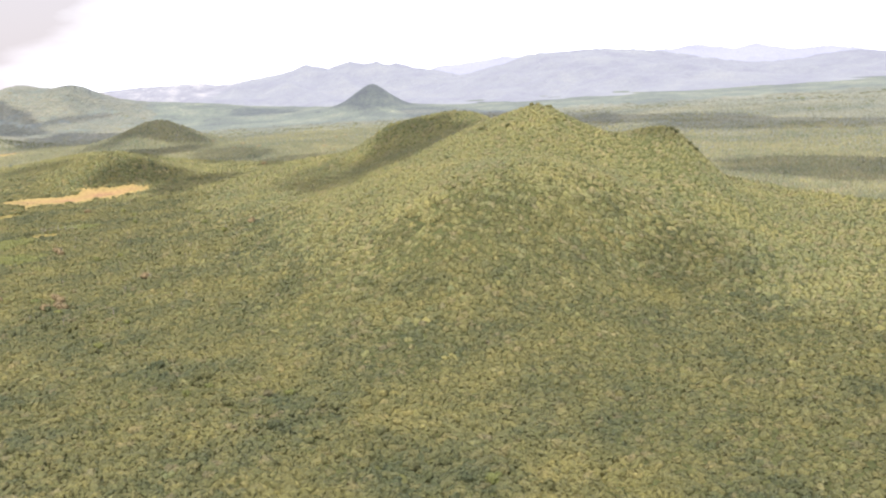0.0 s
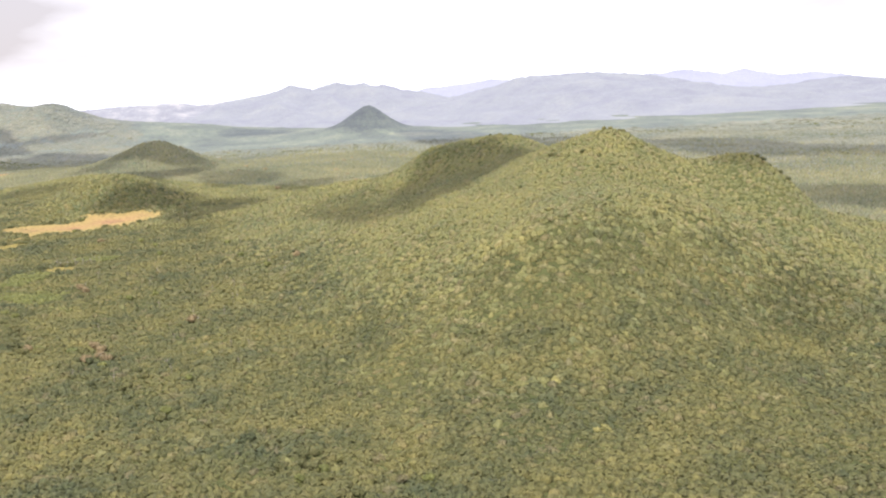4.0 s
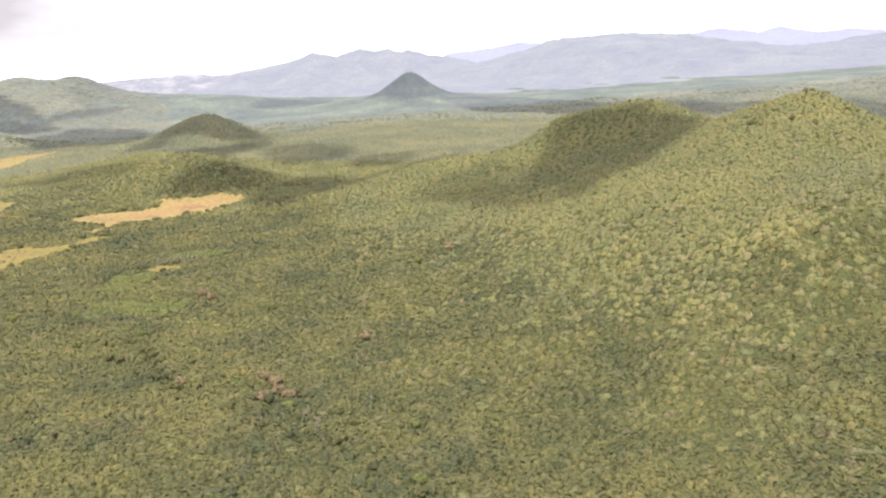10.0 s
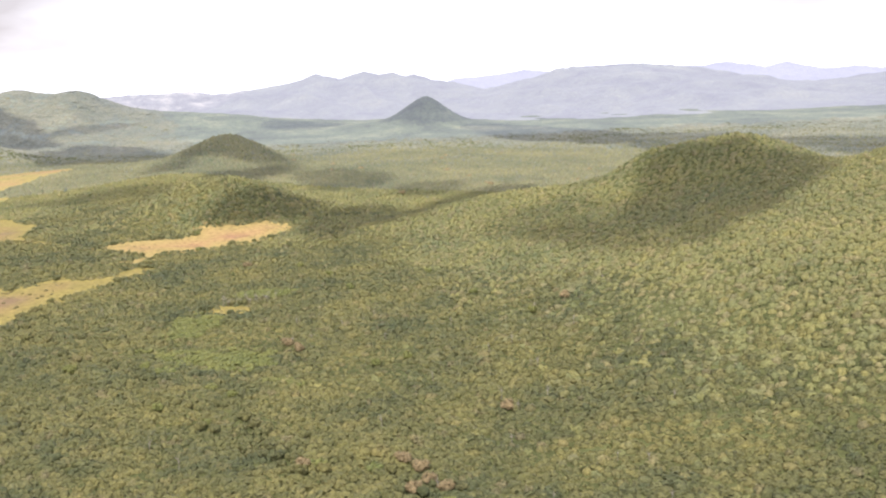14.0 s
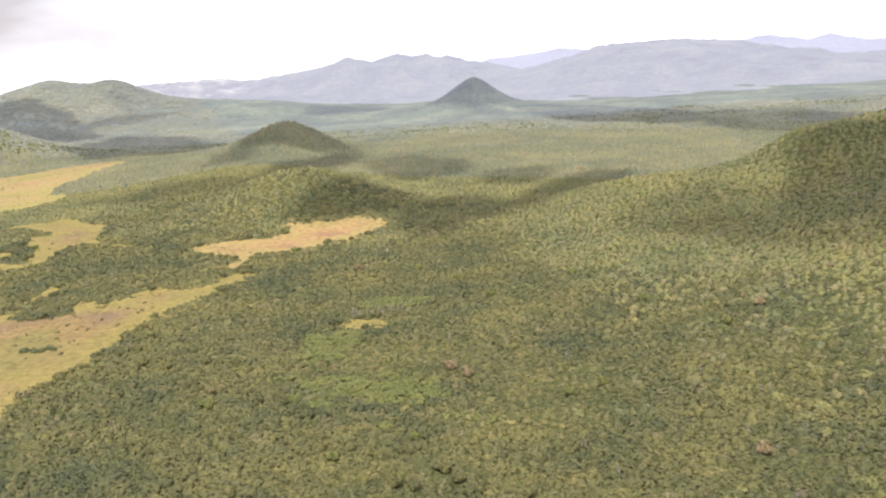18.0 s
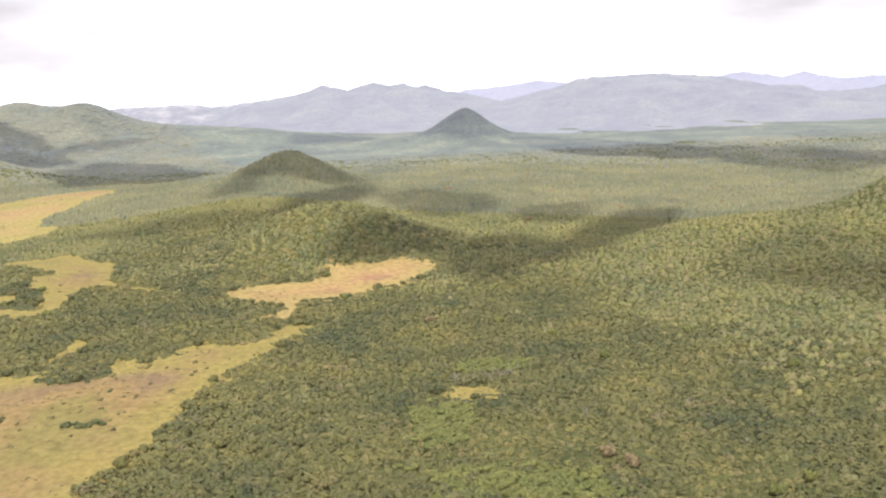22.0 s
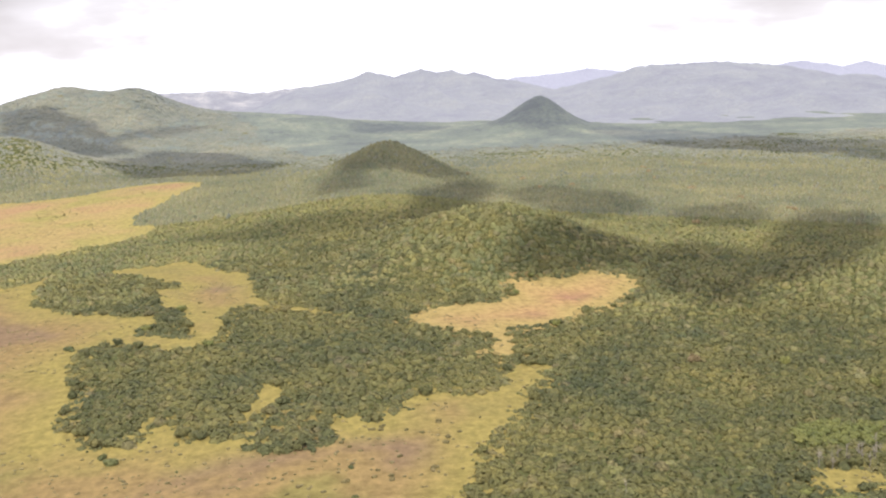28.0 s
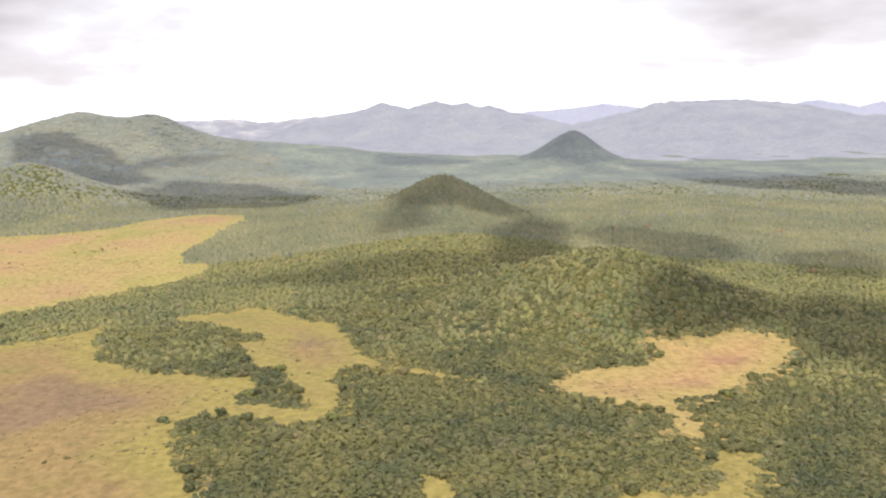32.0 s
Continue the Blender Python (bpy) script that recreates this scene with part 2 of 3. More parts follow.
# paler, bluer greens: haze put into the colour of the far woods
HAZED_GREENS = [(0.0, (0.108, 0.120, 0.076)), (0.4, (0.126, 0.134, 0.084)), (0.8, (0.148, 0.148, 0.092)), (1.0, (0.176, 0.164, 0.106))]
LEAVES_HILL = foliage("hill_leaves", HILLS, (0.134, 0.145, 0.057), (0.268, 0.240, 0.076), 0.014, drifts=0.50, sheen=0.0, lively=0.7)
# lightened for haze; the wide drifts double as painted cloud shade
LEAVES_MID = foliage("hazed_middle_leaves", [(f, tuple(0.95 * v for v in c)) for f, c in HILLS], (0.104, 0.120, 0.072), (0.238, 0.222, 0.108), 0.008, 0.4, drifts=0.6, sheen=0.10, lively=0.7)
LEAVES_VALLEY = foliage("valley_leaves", GREENS, (0.076, 0.092, 0.042), (0.222, 0.198, 0.062), 0.016, drifts=0.56)
# haze in the base colour, and broad drifts painted as veil shade too
LEAVES_FAR = foliage("hazed_far_leaves", HAZED_GREENS, (0.090, 0.106, 0.074), (0.206, 0.194, 0.120), 0.006, 0.2, drifts=0.62, sheen=0.21, lively=0.6)
LEAVES_BRIGHT = foliage("bright_leaves", [(0.0, (0.13, 0.148, 0.046)), (1.0, (0.20, 0.20, 0.06))], (0.135, 0.152, 0.044), (0.215, 0.208, 0.062), 0.05)
LEAVES_DRY = foliage("dry_leaves", [(0.0, (0.207, 0.156, 0.078)), (1.0, (0.320, 0.238, 0.125))], (0.226, 0.166, 0.085), (0.320, 0.238, 0.125), 0.08)
LEAVES_EDGE = foliage("edge_leaves", [(0.0, (0.081, 0.103, 0.046)), (1.0, (0.169, 0.175, 0.066))], (0.085, 0.106, 0.046), (0.169, 0.163, 0.060), 0.03)

BARK, n, l, p = material("bark")
t = noise_node(n, l, 3.0)
r = ramp(n, [(0.3, (0.16, 0.12, 0.09)), (0.7, (0.34, 0.29, 0.23))])
l.new(t.outputs["Fac"], r.inputs["Fac"])
l.new(r.outputs["Color"], p.inputs["Base Color"])
p.inputs["Roughness"].default_value = 0.9
bumped(n, l, p, 6.0, 0.6, 0.1)

DEADWOOD, n, l, p = material("dead_wood")
t = noise_node(n, l, 4.0)
r = ramp(n, [(0.3, (0.20, 0.17, 0.14)), (0.7, (0.34, 0.30, 0.25))])
l.new(t.outputs["Fac"], r.inputs["Fac"])
l.new(r.outputs["Color"], p.inputs["Base Color"])
p.inputs["Roughness"].default_value = 0.85

TUSSOCK = foliage("tussock_grass", [(0.0, (0.13, 0.11, 0.05)), (0.5, (0.21, 0.17, 0.07)), (1.0, (0.27, 0.21, 0.10))], (0.16, 0.13, 0.06), (0.25, 0.21, 0.08), 0.03)

SOIL, n, l, p = material("forest_floor")
t = noise_node(n, l, 0.02, 6.0)
r = ramp(n, [(0.32, (0.070, 0.078, 0.030)), (0.55, (0.100, 0.102, 0.038)), (0.72, (0.140, 0.130, 0.050))])
l.new(t.outputs["Fac"], r.inputs["Fac"])
t2 = noise_node(n, l, 0.14, 6.0, 0.75)
r2 = ramp(n, [(0.34, (0.66, 0.68, 0.66)), (0.66, (1.35, 1.35, 1.3))])
l.new(t2.outputs["Fac"], r2.inputs["Fac"])
l.new(mixed(n, l, r.outputs["Color"], r2.outputs["Color"], 1.0, "MULTIPLY"), p.inputs["Base Color"])
p.inputs["Roughness"].default_value, p.inputs["Specular IOR Level"].default_value = 0.9, 0.1
bumped(n, l, p, 0.12, 1.0, 5.0, 6.0)


def grass(name, straw, tan, green, scale, rim_tone):
    """Meadow: yellow-green rim towards the trees, straw and tan drifts further out."""
    m, n, l, p = material(name)
    rim = n.new("ShaderNodeAttribute")
    rim.attribute_name = "open"
    a = noise_node(n, l, scale, 5.0, 0.55)
    ra = ramp(n, [(0.38, tan), (0.48, straw), (0.54, straw), (0.62, green)])
    l.new(a.outputs["Fac"], ra.inputs["Fac"])
    b = noise_node(n, l, 0.22, 6.0, 0.7)
    rb = ramp(n, [(0.30, (0.62, 0.62, 0.6)), (0.60, (1.1, 1.1, 1.1)), (0.75, (1.3, 1.25, 1.2))])
    l.new(b.outputs["Fac"], rb.inputs["Fac"])
    full = mixed(n, l, rim_tone, ra.outputs["Color"], rim.outputs["Fac"])
    l.new(mixed(n, l, full, rb.outputs["Color"], 1.0, "MULTIPLY"), p.inputs["Base Color"])
    p.inputs["Roughness"].default_value, p.inputs["Specular IOR Level"].default_value = 0.9, 0.15
    bumped(n, l, p, 0.9, 0.6, 0.5)
    return m


GRASS_WIDE = grass("meadow_grass", (0.238, 0.166, 0.066), (0.196, 0.132, 0.072), (0.200, 0.164, 0.054), 0.010, (0.246, 0.198, 0.058))
GRASS_DRY = grass("dry_meadow_grass", (0.352, 0.222, 0.098), (0.262, 0.146, 0.082), (0.315, 0.216, 0.090), 0.020, (0.322, 0.240, 0.086))
GRASS_FAR = grass("plain_grass", (0.320, 0.236, 0.092), (0.326, 0.206, 0.100), (0.270, 0.232, 0.072), 0.009, (0.294, 0.242, 0.078))


def thin_cloud(name, clear):
    """Cloud that lets part of the sunlight through."""
    m, n, l, p = material(name)
    p.inputs["Base Color"].default_value, p.inputs["Roughness"].default_value = (0.85, 0.85, 0.87, 1), 1.0
    p.inputs["Alpha"].default_value = 1 - clear
    return m


CLOUD_THIN = thin_cloud("thin_cloud_white", 0.60)
CLOUD_VEIL = thin_cloud("veil_cloud_white", 0.78)
CLOUD = thin_cloud("cloud_white", 0.42)


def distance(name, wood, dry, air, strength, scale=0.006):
    """Far backdrop woods: their own emission stands in for miles of bright hazy air."""
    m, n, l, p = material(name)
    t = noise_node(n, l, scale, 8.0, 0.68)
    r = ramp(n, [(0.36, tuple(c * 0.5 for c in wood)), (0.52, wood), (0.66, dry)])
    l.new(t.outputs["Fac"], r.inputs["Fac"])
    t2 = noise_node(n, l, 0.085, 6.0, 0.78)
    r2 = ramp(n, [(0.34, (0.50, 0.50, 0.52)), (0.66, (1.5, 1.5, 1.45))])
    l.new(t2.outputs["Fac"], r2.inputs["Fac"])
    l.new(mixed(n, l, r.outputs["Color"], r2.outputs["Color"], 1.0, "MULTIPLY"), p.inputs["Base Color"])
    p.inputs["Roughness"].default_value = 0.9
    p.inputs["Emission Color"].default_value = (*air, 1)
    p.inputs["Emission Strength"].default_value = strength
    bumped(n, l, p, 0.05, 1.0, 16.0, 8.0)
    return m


# valley woods emit a faint blue, painted in place of haze
FAR_VALLEY = distance("hazed_valley_woods", (0.100, 0.118, 0.060), (0.184, 0.186, 0.096), (0.288, 0.300, 0.346), 0.35)
# range and plain surfaces emit haze colour, strongest on the far peaks
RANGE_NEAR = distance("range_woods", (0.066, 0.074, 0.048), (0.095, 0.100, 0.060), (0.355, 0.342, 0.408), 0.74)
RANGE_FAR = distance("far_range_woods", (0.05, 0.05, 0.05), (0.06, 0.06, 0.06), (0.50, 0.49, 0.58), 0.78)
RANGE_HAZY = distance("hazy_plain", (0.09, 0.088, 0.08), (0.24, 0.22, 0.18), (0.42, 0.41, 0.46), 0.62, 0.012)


# ---- mesh helpers ----
def mesh_from(name, verts, faces, mat, smooth=True):
    """A mesh from arrays; faces all of one size."""
    verts, faces = np.asarray(verts, np.float32), np.asarray(faces, np.int32)
    k = faces.shape[1]
    me = bpy.data.meshes.new(name)
    me.vertices.add(len(verts))
    me.vertices.foreach_set("co", verts.ravel())
    me.loops.add(faces.size)
    me.loops.foreach_set("vertex_index", faces.ravel())
    me.polygons.add(len(faces))
    me.polygons.foreach_set("loop_start", np.arange(0, faces.size, k, dtype=np.int32))
    me.polygons.foreach_set("use_smooth", np.full(len(faces), smooth))
    me.update(calc_edges=True)
    me.materials.append(mat)
    return me


def sheet(xs, ys, zfun, keep=None):
    X, Y = np.meshgrid(xs, ys)
    verts = np.stack([X, Y, zfun(X, Y)], -1).reshape(-1, 3)
    w = len(xs)
    i, j = np.meshgrid(np.arange(w - 1), np.arange(len(ys) - 1))
    a = (j * w + i).ravel()
    faces = np.stack([a, a + 1, a + w + 1, a + w], 1)
    if keep is not None:
        cx, cy = (X[:-1, :-1] + X[1:, 1:]).ravel() / 2, (Y[:-1, :-1] + Y[1:, 1:]).ravel() / 2
        faces = faces[keep(cx, cy)]
        used, back = np.unique(faces, return_inverse=True)
        verts, faces = verts[used], back.reshape(faces.shape)
    return verts, faces


def lump(seed, level, low, uneven):
    """A leafy lump, radius about 1, open below: vertices and triangles."""
    r = random.Random(seed)
    bm = bmesh.new()
    bmesh.ops.create_icosphere(bm, subdivisions=level, radius=1.0)
    bmesh.ops.delete(bm, geom=[v for v in bm.verts if v.co.z < low], context="VERTS")
    off = Vector((r.uniform(0, 50), r.uniform(0, 50), r.uniform(0, 50)))
    for v in bm.verts:
        v.co *= 1 + uneven * noise.noise(v.co * 1.9 + off) + r.uniform(-0.4, 0.4) * uneven
    bm.verts.index_update()
    out = np.array([v.co[:] for v in bm.verts]), np.array([[v.index for v in f.verts] for f in bm.faces])
    bm.free()
    return out


PLAIN = [lump(40 + s, 1, -0.6, 0.45) for s in range(10)]


def spray(r, count, low=-0.1):
    """Leafy sprays, each a small tilted leaf clump, standing off a dome of radius 1."""
    V, F = [], []
    for k in range(count):
        z = low + (1 - low) * (k + r.random()) / count
        q, side = 2.4 * k + r.uniform(-0.5, 0.5), math.sqrt(max(0.0, 1 - z * z))
        d = Vector((side * math.cos(q), side * math.sin(q), z))
        up = (d + 0.55 * Vector((r.uniform(-1, 1), r.uniform(-1, 1), r.uniform(-0.6, 1)))).normalized()
        a = up.orthogonal().normalized()
        b, turn, c = up.cross(a), r.uniform(0, 6.28), d * r.uniform(0.80, 1.10)
        for i in range(3):
            w, s = turn + 2.09 * i + r.uniform(-0.4, 0.4), r.uniform(0.22, 0.42)
            V.append(c + s * (a * math.cos(w) + b * math.sin(w)))
        F.append((3 * k, 3 * k + 1, 3 * k + 2))
    return np.array(V), np.array(F)


def cluster(seed, boughs, leaves):
    """A crown: rounded boughs under a coat of leafy sprays."""
    r = random.Random(seed)
    V, F, base = [], [], 0
    turn = r.uniform(0, 6.28)
    for k in range(boughs):
        sv, sf = PLAIN[r.randrange(len(PLAIN))]
        lv, lf = spray(r, leaves if k == 0 else leaves // 3)
        q, d = turn + 2.1 * k + r.uniform(-0.5, 0.5), 0 if k == 0 else r.uniform(0.45, 0.7)
        s = 0.80 if k == 0 else r.uniform(0.42, 0.6)
        z = 0 if k == 0 else r.uniform(0.05, 0.45)
        for pv, pf, fat in ((sv, sf, 0.92), (lv, lf, 1.0)):
            V.append(pv * fat * np.array([s, s, s * r.uniform(0.85, 1.15)]) + np.array([d * math.cos(q), d * math.sin(q), z]))
            F.append(pf + base)
            base += len(pv)
    return np.concatenate(V), np.concatenate(F)


FINE = [cluster(s, 3, 16) for s in range(24)]
TWIN = [cluster(30 + s, 2, 10) for s in range(24)]
MIDDLING = [cluster(60 + s, 1, 16) for s in range(20)]
SMALL = [cluster(90 + s, 1, 9) for s in range(16)]


def tuft(seed):
    """A far crown: a ragged, leaning dome of few faces."""
    r = random.Random(seed)
    ring = [(math.cos(1.047 * k) * r.uniform(0.75, 1.2), math.sin(1.047 * k) * r.uniform(0.75, 1.2), r.uniform(-0.3, 0.15)) for k in range(6)]
    return np.array(ring + [(r.uniform(-0.3, 0.3), r.uniform(-0.3, 0.3), r.uniform(0.9, 1.4))]), np.array([(k, (k + 1) % 6, 6) for k in range(6)])


TUFTS = [tuft(120 + s) for s in range(24)]


def scatter(name, x, y, z, size, tall, shapes, mat, slope=None, smooth=True):
    """One mesh of many leafy crowns standing at the given places."""
    pick = rng.integers(0, len(shapes), len(x))
    turn = rng.random(len(x)) * 2 * np.pi
    V, F, T, base = [], [], [], 0
    for k, (sv, sf) in enumerate(shapes):
        w = np.nonzero(pick == k)[0]
        if not len(w):
            continue
        c, s = np.cos(turn[w])[:, None], np.sin(turn[w])[:, None]
        long = rng.uniform(0.80, 1.28, len(w))[:, None]
        px = (sv[:, 0] * long * c - sv[:, 1] / long * s) * size[w][:, None] + x[w][:, None]
        py = (sv[:, 0] * long * s + sv[:, 1] / long * c) * size[w][:, None] + y[w][:, None]
        pz = sv[:, 2] * tall[w][:, None] + z[w][:, None]
        if slope is not None:
            pz = pz + 0.6 * ((px - x[w][:, None]) * slope[0][w][:, None] + (py - y[w][:, None]) * slope[1][w][:, None])
        V.append(np.stack([px, py, pz], -1).reshape(-1, 3))
        F.append((sf[None] + (np.arange(len(w)) * len(sv))[:, None, None]).reshape(-1, 3) + base)
        T.append(np.repeat(rng.random(len(w)), len(sv)))
        base += len(w) * len(sv)
    me = mesh_from(name, np.concatenate(V), np.concatenate(F), mat, smooth)
    me.attributes.new("tone", "FLOAT", "POINT").data.foreach_set("value", np.concatenate(T).astype(np.float32))
    return new(name, me)


# ---- ground ----
def spaced(*runs):
    out = []
    for a, b, step in runs:
        out += list(np.arange(a, b, step))
    return np.array(out + [runs[-1][1]])


gx = spaced((-4200, -1500, 90), (-1500, 620, 11), (620, 1500, 40), (1500, 4200, 100))
gy = spaced((-1500, 180, 70), (180, 2300, 11), (2300, 3400, 22), (3400, 4900, 75))
tagged(new("ground", mesh_from("ground", *sheet(gx, gy, ground_z), SOIL)),
       "dark green wooded ground of a wide valley with hills", "ground", kind="structure")

# ---- far ranges ----
def mountain_range(name, crest, depth, front, back, foot, mat, label, seed, rough=10.0):
    """A range with a crest line (x, z) at y = depth, falling over spurs to its foot."""
    cx, cz = np.array([c[0] for c in crest], float), np.array([c[1] for c in crest], float)
    xs = np.arange(cx[0], cx[-1] + 1, 6.5)
    ts = np.concatenate([np.linspace(0, 1, 34) ** 1.15, 1 + np.linspace(0.1, 1, 7)])
    top = np.interp(xs, cx, cz)
    top = top + 2.4 * wavy(xs, 0 * xs, 60, seed) + 1.7 * wavy(xs, 0 * xs, 27, seed + 1) + 2.2 * wavy(xs, 0 * xs, 13, seed + 6)
    X, T = np.meshgrid(xs, ts)
    Z0 = np.meshgrid(top, ts)[0]
    Y = np.where(T <= 1, depth - front * (1 - T), depth + back * (T - 1))
    Y = Y + np.where(T < 1, 1, 0) * 60 * wavy(X, Y, 260, seed + 2) * np.sin(np.pi * np.clip(T, 0, 1))
    rise = np.where(T <= 1, np.clip(T, 0, 1) ** 1.7, 1 - 0.8 * (T - 1))
    spur = (1 - 2 * np.abs(wavy(X + 0.35 * Y, Y * 0.25, 230, seed + 3))) * rough * 2.0
    spur = spur + 1.3 * rough * wavy(X, Y, 95, seed + 4) + 0.6 * rough * wavy(X, Y, 44, seed + 5)
    Z = foot + (Z0 - foot) * rise + spur * np.sin(np.pi * np.clip(T, 0, 1)) * np.clip((Z0 - foot) / 90, 0.1, 1)
    Z = Z + 9 * np.clip(T / 0.22, 0, 1) * np.clip((1 - T) / 0.3, 0, 1) * np.clip((Z0 - foot) / 60, 0, 1)
    w = len(xs)
    i, j = np.meshgrid(np.arange(w - 1), np.arange(len(ts) - 1))
    a = (j * w + i).ravel()
    me = mesh_from(name, np.stack([X, Y, Z], -1).reshape(-1, 3), np.stack([a, a + 1, a + w + 1, a + w], 1), mat)
    return tagged(new(name, me), label, "mountains", kind="structure")


# the haze on these ranges is the glow of their materials
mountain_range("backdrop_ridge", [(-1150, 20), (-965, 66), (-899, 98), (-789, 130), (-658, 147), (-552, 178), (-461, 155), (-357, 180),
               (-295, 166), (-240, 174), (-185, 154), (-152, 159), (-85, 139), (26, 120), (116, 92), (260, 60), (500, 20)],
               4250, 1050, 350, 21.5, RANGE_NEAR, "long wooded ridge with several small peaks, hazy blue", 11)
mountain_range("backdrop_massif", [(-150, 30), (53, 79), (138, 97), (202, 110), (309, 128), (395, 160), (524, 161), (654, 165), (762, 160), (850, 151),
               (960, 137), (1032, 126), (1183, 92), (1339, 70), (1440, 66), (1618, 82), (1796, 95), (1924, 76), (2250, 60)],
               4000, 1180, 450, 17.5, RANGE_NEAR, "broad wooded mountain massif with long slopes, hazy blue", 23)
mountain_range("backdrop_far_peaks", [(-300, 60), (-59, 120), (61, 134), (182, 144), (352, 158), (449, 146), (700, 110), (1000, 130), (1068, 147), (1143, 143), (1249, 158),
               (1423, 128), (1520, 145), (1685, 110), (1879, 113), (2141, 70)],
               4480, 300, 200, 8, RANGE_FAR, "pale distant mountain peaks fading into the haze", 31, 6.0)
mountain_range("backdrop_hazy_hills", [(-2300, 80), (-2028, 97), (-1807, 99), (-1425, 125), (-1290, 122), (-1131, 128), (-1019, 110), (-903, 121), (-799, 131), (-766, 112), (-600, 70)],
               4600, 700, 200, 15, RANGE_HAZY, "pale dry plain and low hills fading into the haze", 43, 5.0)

gx = spaced((-2600, -1700, 60), (-1700, 700, 14), (700, 2400, 50))
gy = spaced((2120, 3500, 14), (3500, 4300, 40))
# this sheet glows bluish by itself to imitate haze over the valley end
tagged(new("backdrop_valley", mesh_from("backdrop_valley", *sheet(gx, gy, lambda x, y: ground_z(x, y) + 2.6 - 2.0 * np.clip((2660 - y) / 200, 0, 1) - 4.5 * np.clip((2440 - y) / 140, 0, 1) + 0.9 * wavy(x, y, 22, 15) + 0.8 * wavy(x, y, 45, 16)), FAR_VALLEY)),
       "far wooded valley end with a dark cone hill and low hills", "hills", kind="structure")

# ---- meadows ----
GLADE = [(-430, 966), (-428, 971), (-420, 976), (-408, 973), (-400, 968), (-408, 962), (-420, 962)]
MEADOWS = [
    ("glade", GRASS_WIDE, "small tan grass gap in the forest beside dead trunks", GLADE),
    ("meadow", GRASS_WIDE, "wide straw-yellow grass clearing with tan patches among woods",
     [(-1300, 1330), (-1169, 1375), (-1010, 1361), (-913, 1381), (-879, 1391), (-854, 1426), (-850, 1380), (-833, 1328), (-813, 1301), (-764, 1263), (-734, 1254),
      (-728, 1230), (-745, 1212), (-752, 1194), (-763, 1185), (-761, 1164), (-747, 1110), (-742, 1075), (-735, 1058), (-722, 1043), (-707, 1040), (-697, 1042), (-689, 1072),
      (-681, 1044), (-671, 1039), (-651, 1041), (-653, 1074), (-652, 1108), (-641, 1098), (-632, 1082), (-617, 1067), (-600, 1050), (-581, 1061), (-572, 1079),
      (-555, 1085), (-542, 1078), (-532, 1083), (-520, 1123), (-503, 1119), (-509, 1101), (-524, 1063), (-542, 1025), (-558, 996), (-568, 926),
      (-588, 895), (-590, 855), (-630, 825), (-800, 790), (-1300, 900)]),
    ("meadow", GRASS_WIDE, "narrow yellow-green tongue of grass running into the woods",
     [(-747, 1214), (-720, 1201), (-684, 1190), (-684, 1176), (-710, 1173), (-739, 1191), (-752, 1196)]),
    ("meadow", GRASS_WIDE, "small yellow-green grass clearing winding between wooded islands",
     [(-811, 1435), (-771, 1440), (-755, 1449), (-737, 1440), (-714, 1402), (-690, 1387), (-678, 1334), (-671, 1302), (-656, 1262), (-634, 1253), (-614, 1241),
      (-617, 1230), (-641, 1244), (-668, 1262), (-683, 1258), (-687, 1230), (-681, 1216), (-681, 1192), (-691, 1190), (-701, 1205), (-708, 1223), (-713, 1252),
      (-720, 1272), (-730, 1274), (-742, 1311), (-754, 1347), (-733, 1343), (-742, 1363), (-760, 1389), (-795, 1412)]),
    ("meadow", GRASS_DRY, "dry orange-tan grass clearing at the foot of a knoll",
     [(-571, 1214), (-554, 1244), (-536, 1253), (-511, 1257), (-493, 1275), (-491, 1300), (-473, 1298), (-452, 1304), (-426, 1313), (-403, 1314), (-397, 1302),
      (-403, 1287), (-425, 1253), (-450, 1236), (-468, 1215), (-483, 1208), (-506, 1201), (-513, 1184), (-511, 1164), (-512, 1139), (-525, 1136), (-524, 1159),
      (-521, 1184), (-534, 1183), (-546, 1192), (-558, 1205)]),
    ("meadow", GRASS_FAR, "large flat pale straw-coloured grass plain beyond the woods",
     [(-1343, 1790), (-1229, 1913), (-1104, 1927), (-1022, 1922), (-967, 1925), (-949, 1992), (-923, 2046), (-884, 2080), (-811, 1994), (-802, 1848), (-819, 1784),
      (-829, 1728), (-845, 1682), (-834, 1650), (-810, 1635), (-808, 1601), (-835, 1566), (-868, 1543), (-901, 1510), (-947, 1479), (-1001, 1417), (-1078, 1385), (-1400, 1400)]),
]


ISLAND = [(-635, 1082), (-644, 1067), (-650, 1052), (-652, 1034), (-648, 1025), (-630, 1019), (-616, 1023), (-612, 1036), (-616, 1056), (-626, 1073)]


def in_meadow(x, y):
    rx, ry = ragged(x, y)
    hit = np.zeros(np.shape(x), bool)
    for _, _, _, poly in MEADOWS:
        hit |= inside(rx, ry, poly)
    return hit & ~inside(rx, ry, ISLAND)


def edge_gap(x, y, poly):
    """Distance from the outline of a meadow."""
    best = np.full(x.shape, 1e9)
    for (x0, y0), (x1, y1) in zip(poly, poly[1:] + poly[:1]):
        dx, dy = x1 - x0, y1 - y0
        k = np.clip(((x - x0) * dx + (y - y0) * dy) / (dx * dx + dy * dy), 0, 1)
        best = np.minimum(best, np.hypot(x - x0 - k * dx, y - y0 - k * dy))
    return best


